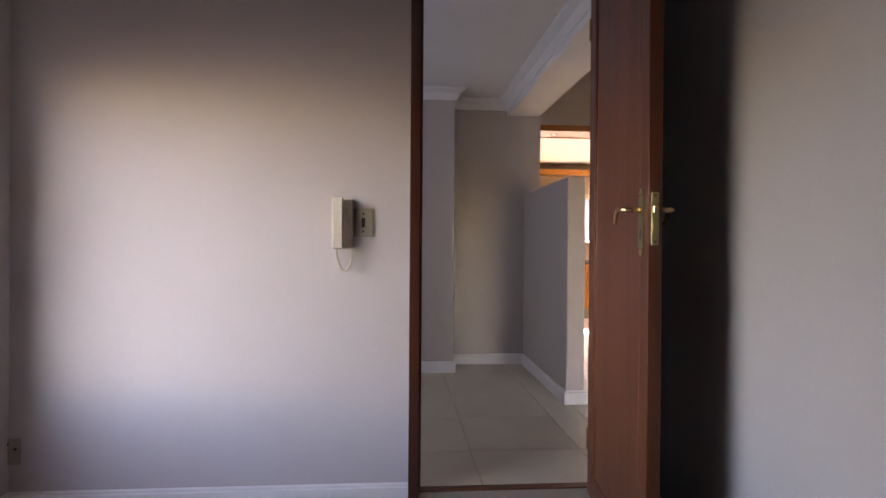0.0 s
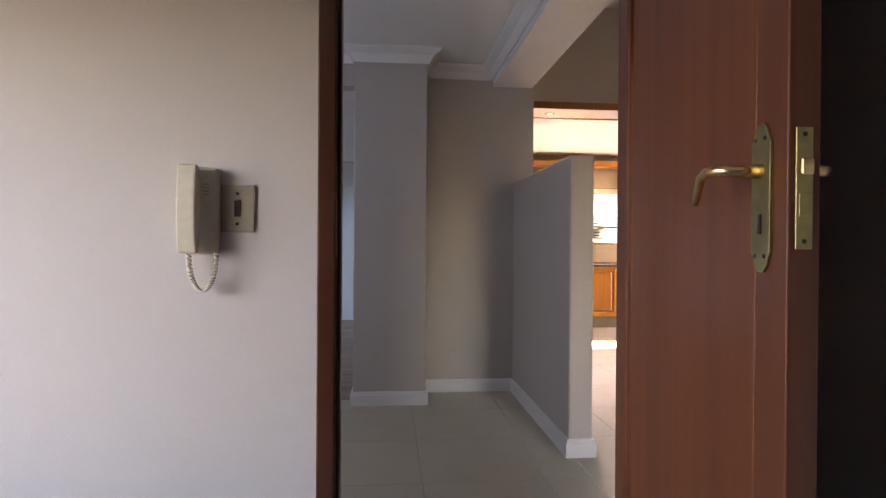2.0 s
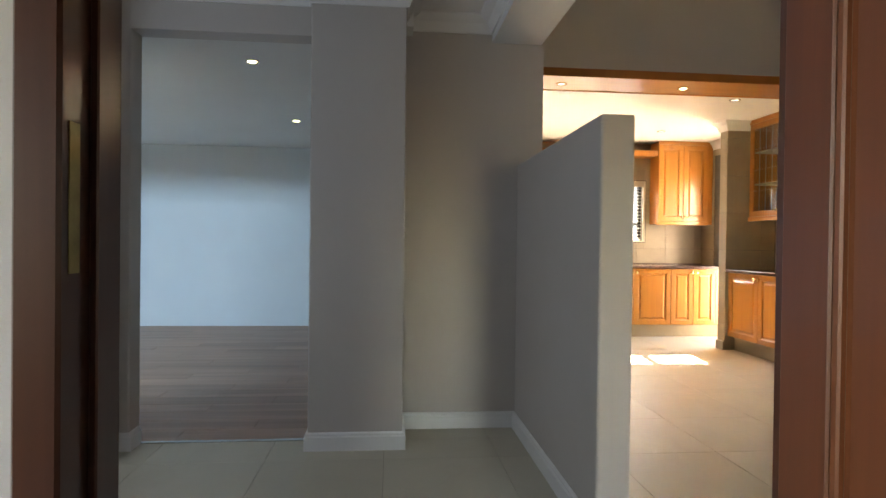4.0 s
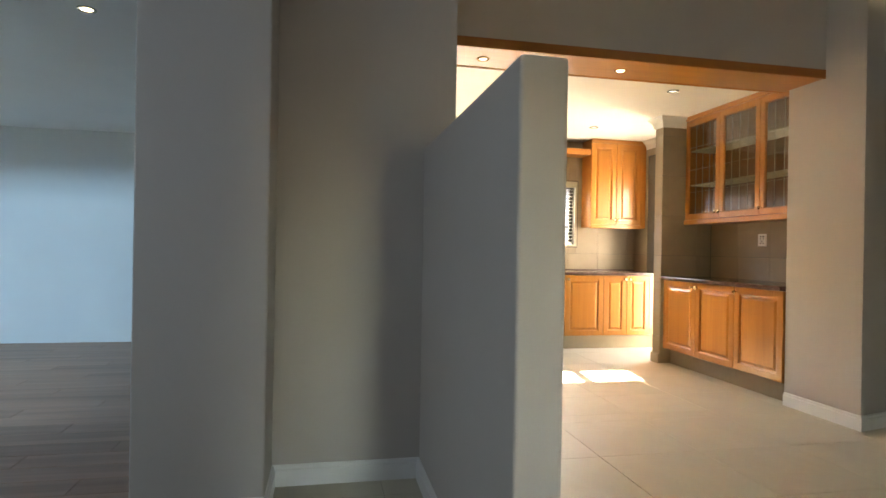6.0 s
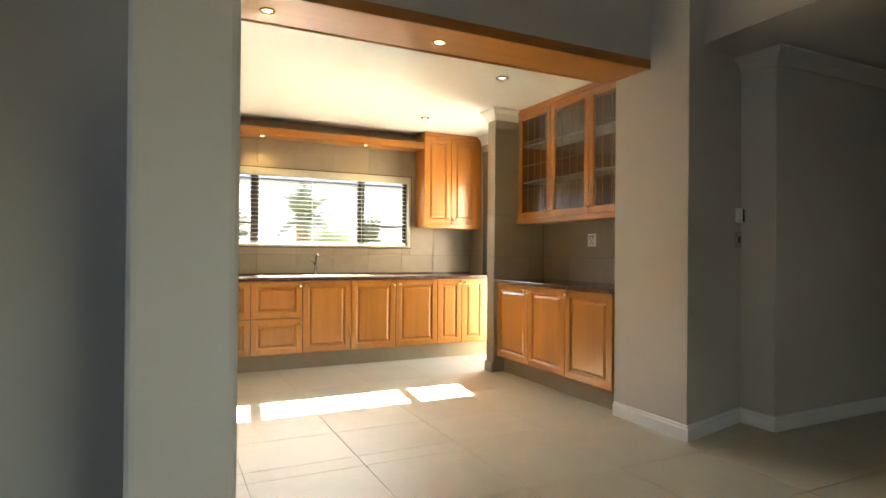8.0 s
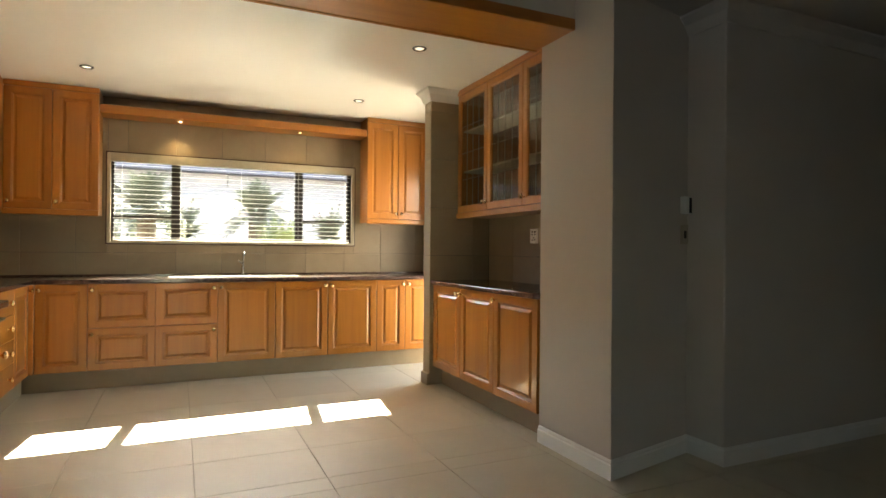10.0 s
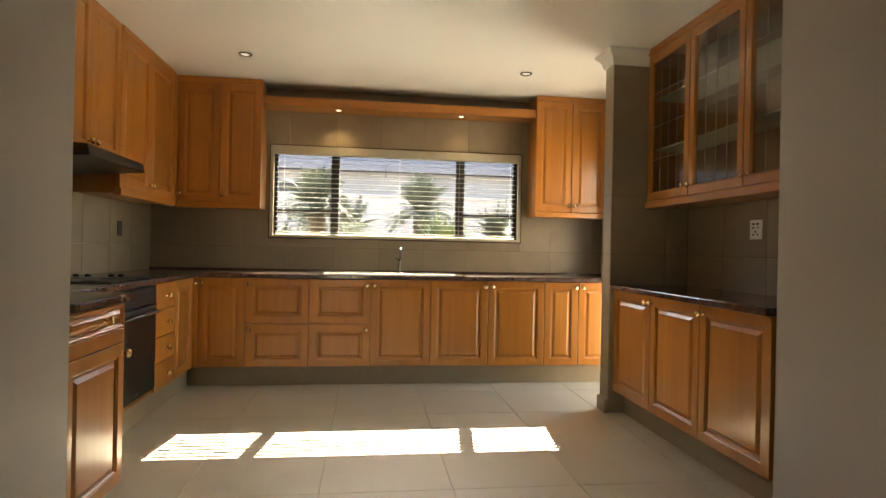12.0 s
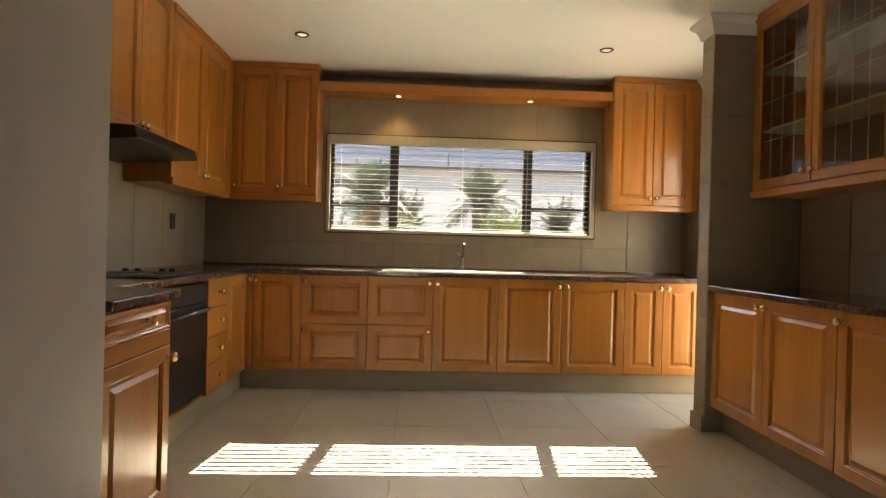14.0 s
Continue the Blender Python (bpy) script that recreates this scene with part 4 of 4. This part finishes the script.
def escutcheon(side):
    y0, s = (0.0, -1) if side == 0 else (T, 1)
    cx, zc = W - 0.062, 1.216
    out = [(-0.007, -0.112), (0.007, -0.112), (0.016, -0.103), (0.020, -0.090), (0.026, -0.082), (0.026, 0.082), (0.020, 0.090), (0.016, 0.103), (0.007, 0.112), (-0.007, 0.112), (-0.016, 0.103), (-0.020, 0.090), (-0.026, 0.082), (-0.026, -0.082), (-0.020, -0.090), (-0.016, -0.103)]
    b = prism_bm([(x, z) for x, z in out], 0, 0.005, 0.0015)
    bmesh.ops.transform(b, matrix=pose(cx, y0 + (0.005 if s > 0 else 0), zc, 90), verts=b.verts)
    pl = part("escutcheon", b, M_OLDBRASS, door, "tarnished brass lock plate")
    yk = y0 - 0.0065 if s < 0 else y0 + 0.0055
    part("keyhole", box_bm(cx - 0.004, cx + 0.004, yk, yk + 0.001, zc - 0.055, zc - 0.025), M_HOLE, pl)
    for sz in (-0.088, 0.088):
        for sx in (-0.013, 0.013):
            part("screw", box_bm(cx + sx - 0.003, cx + sx + 0.003, yk, yk + 0.001, zc + sz - 0.003, zc + sz + 0.003), M_HOLE, pl)
    hp = [(cx, y0 + s * 0.004, zc + 0.04), (cx, y0 + s * 0.04, zc + 0.04), (cx - 0.012, y0 + s * 0.060, zc + 0.042), (cx - 0.040, y0 + s * 0.066, zc + 0.044), (cx - 0.066, y0 + s * 0.066, zc + 0.036), (cx - 0.084, y0 + s * 0.064, zc + 0.008), (cx - 0.096, y0 + s * 0.062, zc - 0.002)]
    part("lever_handle", tube_bm(hp, [0.012, 0.009, 0.009, 0.0085, 0.0075, 0.0065, 0.006], 12), M_BRASS, pl, "brass lever handle")


escutcheon(0), escutcheon(1)
for z in (0.2, 2.08):
    part("hinge", box_bm(-0.006, 0.012, -0.006, 0.004, z, z + 0.1, 0.002), M_OLDBRASS, door)


# ---- garden plants ----
def frond_plant(name, x, y, size, n, mat, label, trunk=0.5, droop=0.5, seed=1):
    rnd = random.Random(seed)
    ob = thing(name, pose(x, y, -0.15), label, "palm")
    part("trunk", tube_bm([(0, 0, 0), (0.02, 0, trunk * 0.5), (0, 0.01, trunk)], [0.16, 0.13, 0.11], 10), M_TRUNK, ob)
    b = bmesh.new()
    for k in range(n):
        az, el = rnd.uniform(0, 2 * math.pi), rnd.uniform(0.15, 1.35)
        ln = size * rnd.uniform(0.7, 1.1)
        pts = []
        for j in range(7):
            u = j / 6
            r = ln * u * math.cos(el) * (1 - 0.15 * u)
            z = trunk + ln * u * math.sin(el) - droop * ln * u * u * math.cos(el)
            pts.append(Vector((r * math.cos(az), r * math.sin(az), z)))
        side = Vector((-math.sin(az), math.cos(az), 0))
        for j in range(1, 7):
            u = j / 6
            lw = size * 0.30 * math.sin(math.pi * min(1, 0.15 + 0.8 * u))
            d = (pts[j] - pts[j - 1]).normalized()
            for q in range(2):
                base = pts[j - 1].lerp(pts[j], q / 2)
                for sg in (-1, 1):
                    tip = base + (side * sg * 0.75 + d * 0.65 + Vector((0, 0, 0.12 - 0.3 * u))).normalized() * lw
                    wv = d * 0.016 * size * 1.4
                    v = [b.verts.new(base - wv), b.verts.new(base + wv), b.verts.new(tip)]
                    b.faces.new(v)
        for j in range(6):
            wv = side * 0.010
            v = [b.verts.new(pts[j] - wv), b.verts.new(pts[j] + wv), b.verts.new(pts[j + 1] + wv), b.verts.new(pts[j + 1] - wv)]
            b.faces.new(v)
    cr = part("crown", b, mat, ob)
    return ob


frond_plant("palm", 2.35, 11.0, 0.85, 70, M_LEAF, "dark green palm with feathered fronds in the garden", 1.75, 0.75, 3)
frond_plant("palm", 2.75, 11.7, 0.8, 60, M_LEAF, "dark green palm with feathered fronds in the garden", 1.4, 0.6, 4)
frond_plant("palm", 3.75, 11.2, 0.8, 64, M_LEAF, "dark green palm with feathered fronds in the garden", 1.75, 0.75, 5)
frond_plant("spiky_shrub", 3.98, 10.4, 0.68, 90, M_LEAF2, "bright yellow-green spiky shrub in the garden", 1.1, 0.1, 8)
frond_plant("palm", 4.75, 10.9, 0.65, 56, M_LEAF, "low dark green palm in the garden", 1.4, 0.5, 11)
frond_plant("palm", 2.0, 10.3, 0.55, 50, M_LEAF, "low dark green palm in the garden", 1.1, 0.4, 13)

# ---- pieces: floor tiles, wall tiles, planks ----
PX, PY = 0.623, 0.622
TILE = {}


def tile_mesh(kind, w, h, t, mat, axis):
    """A thin bevelled tile; axis is the way that its face looks: z, -y, x or -x."""
    key = (kind, round(w, 3), round(h, 3), axis)
    if key not in TILE:
        e = 0.0015
        b = bmesh.new()
        lo = [b.verts.new(v) for v in ((0, 0, 0), (w, 0, 0), (w, h, 0), (0, h, 0))]
        mid = [b.verts.new(v) for v in ((0, 0, t - e), (w, 0, t - e), (w, h, t - e), (0, h, t - e))]
        top = [b.verts.new(v) for v in ((e, e, t), (w - e, e, t), (w - e, h - e, t), (e, h - e, t))]
        b.faces.new(top)
        for a, c in ((lo, mid), (mid, top)):
            for k in range(4):
                b.faces.new((a[k], a[(k + 1) % 4], c[(k + 1) % 4], c[k]))
        m = {"z": Matrix.Identity(4), "-y": pose(0, 0, 0, 90), "x": Matrix(((0, 0, 1, 0), (1, 0, 0, 0), (0, 1, 0, 0), (0, 0, 0, 1))),
             "-x": Matrix(((0, 0, -1, 0), (-1, 0, 0, 0), (0, 1, 0, 0), (0, 0, 0, 1)))}[axis]
        bmesh.ops.transform(b, matrix=m, verts=b.verts)
        TILE[key] = mesh_of("tile", b, mat)
    return TILE[key]


def lay(name, parent, me, loc):
    ob = new(name, me)
    ob.parent = parent
    ob.matrix_basis = Matrix.Translation(loc)


def cuts(lo, hi, start, pitch):
    k = math.floor((lo - start) / pitch)
    out = []
    while start + k * pitch < hi - 0.01:
        a, c = max(lo, start + k * pitch), min(hi, start + (k + 1) * pitch)
        if c - a > 0.015:
            out.append((a, c))
        k += 1
    return out


J = 0.0026
for rx0, rx1, ry0, ry1 in ((-1.16, 1.80, 1.76, 4.42), (1.055, 1.80, 4.42, 4.61), (1.80, 5.46, 1.0, 5.5), (5.46, 8.6, 2.2, 4.80), (1.2, 5.31, 5.5, 8.15)):
    for x0, x1 in cuts(rx0, rx1, 2.822, PX):
        for y0, y1 in cuts(ry0, ry1, 5.97, PY):
            lay("tile", slab, tile_mesh("f", x1 - x0 - J, y1 - y0 - J, 0.006, M_FLOOR, "z"), (x0 + J / 2, y0 + J / 2, -0.006))
rest = bmesh.new()
for rx0, rx1, ry0, ry1 in ((1.80, 5.46, -0.75, 1.0), (5.46, 10.0, -0.75, 2.2), (8.6, 10.0, 2.2, 4.8)):
    box_bm(rx0 + J, rx1 - J, ry0 + J, ry1 - J, -0.006, -0.0005, bm=rest)
tagged(part("tile_field", rest, M_FLOOR, slab), kind="stuff")

TW, TH, TZ = 0.414, 0.418, 1.121
ZS = [(a, c) for a, c in cuts(0.0, K_CEIL, TZ, TH)]
for x0, x1 in cuts(K_LEFT, K_RIGHT, 2.715, TW):
    for z0, z1 in ZS:
        if z1 < 0.87:
            continue
        pieces = []
        ox0, ox1, oz0, oz1 = 2.14, 4.475, 1.215, 2.05
        if x1 <= ox0 or x0 >= ox1 or z1 <= oz0 or z0 >= oz1:
            pieces = [(x0, x1, z0, z1)]
        else:
            if x0 < ox0:
                pieces.append((x0, ox0, z0, z1))
            if x1 > ox1:
                pieces.append((ox1, x1, z0, z1))
            if z0 < oz0:
                pieces.append((max(x0, ox0), min(x1, ox1), z0, oz0))
            if z1 > oz1:
                pieces.append((max(x0, ox0), min(x1, ox1), oz1, z1))
        for a, c, e, g in pieces:
            if c - a > 0.02 and g - e > 0.02:
                lay("tile", wall_back, tile_mesh("w", c - a - J, g - e - J, 0.008, M_WTILE, "-y"), (a + J / 2, BACK, e + J / 2))
for y0, y1 in cuts(5.51, BACK - 0.008, BACK - 0.008, TW):
    for z0, z1 in ZS:
        if z1 < 0.87:
            continue
        lay("tile", wall_left, tile_mesh("w", y1 - y0 - J, z1 - z0 - J, 0.008, M_WTILE, "x"), (K_LEFT, y0 + J / 2, z0 + J / 2))
for ya, yb in ((5.555, 7.16), (7.305, BACK - 0.008)):
    for y0, y1 in cuts(ya, yb, 7.162, TW):
        for z0, z1 in ZS:
            if z1 < 0.87 or (y1 > 7.42 and y0 < 8.0 and z0 < 2.05):
                continue
            lay("tile", wall_right, tile_mesh("w", y1 - y0 - J, z1 - z0 - J, 0.008, M_WTILE, "-x"), (K_RIGHT, y1 - J / 2, z0 + J / 2))
for z0, z1 in ZS:
    for x0, x1 in cuts(4.722, K_RIGHT - 0.008, 4.722, TW):
        lay("tile", wall_stub, tile_mesh("w", x1 - x0 - J, z1 - z0 - J, 0.008, M_WTILE, "-y"), (x0 + J / 2, 7.17, z0 + J / 2))
    lay("tile", wall_stub, tile_mesh("w", 0.13 - J, z1 - z0 - J, 0.008, M_WTILE, "-x"), (4.73, 7.30 - J / 2, z0 + J / 2))
part("stub_skirting", box_bm(4.70, 4.721, 7.155, 7.30, -0.004, 0.10, 0.004), M_WTILE, wall_stub)

rnd = random.Random(4)
yy = 4.446
row = 0
while yy < 9.04:
    y1 = min(yy + 0.19, 9.05)
    xx = -4.45 + 0.4 * (row % 3) - 0.8
    while xx < 0.93:
        a, c = max(xx, -4.45), min(xx + 1.25, 0.93)
        if c - a > 0.03:
            lay("plank", lslab, tile_mesh("p", c - a - 0.0015, y1 - yy - 0.0015, 0.006, M_PLANK, "z"), (a, yy, -0.0005))
        xx += 1.25
    yy += 0.19
    row += 1
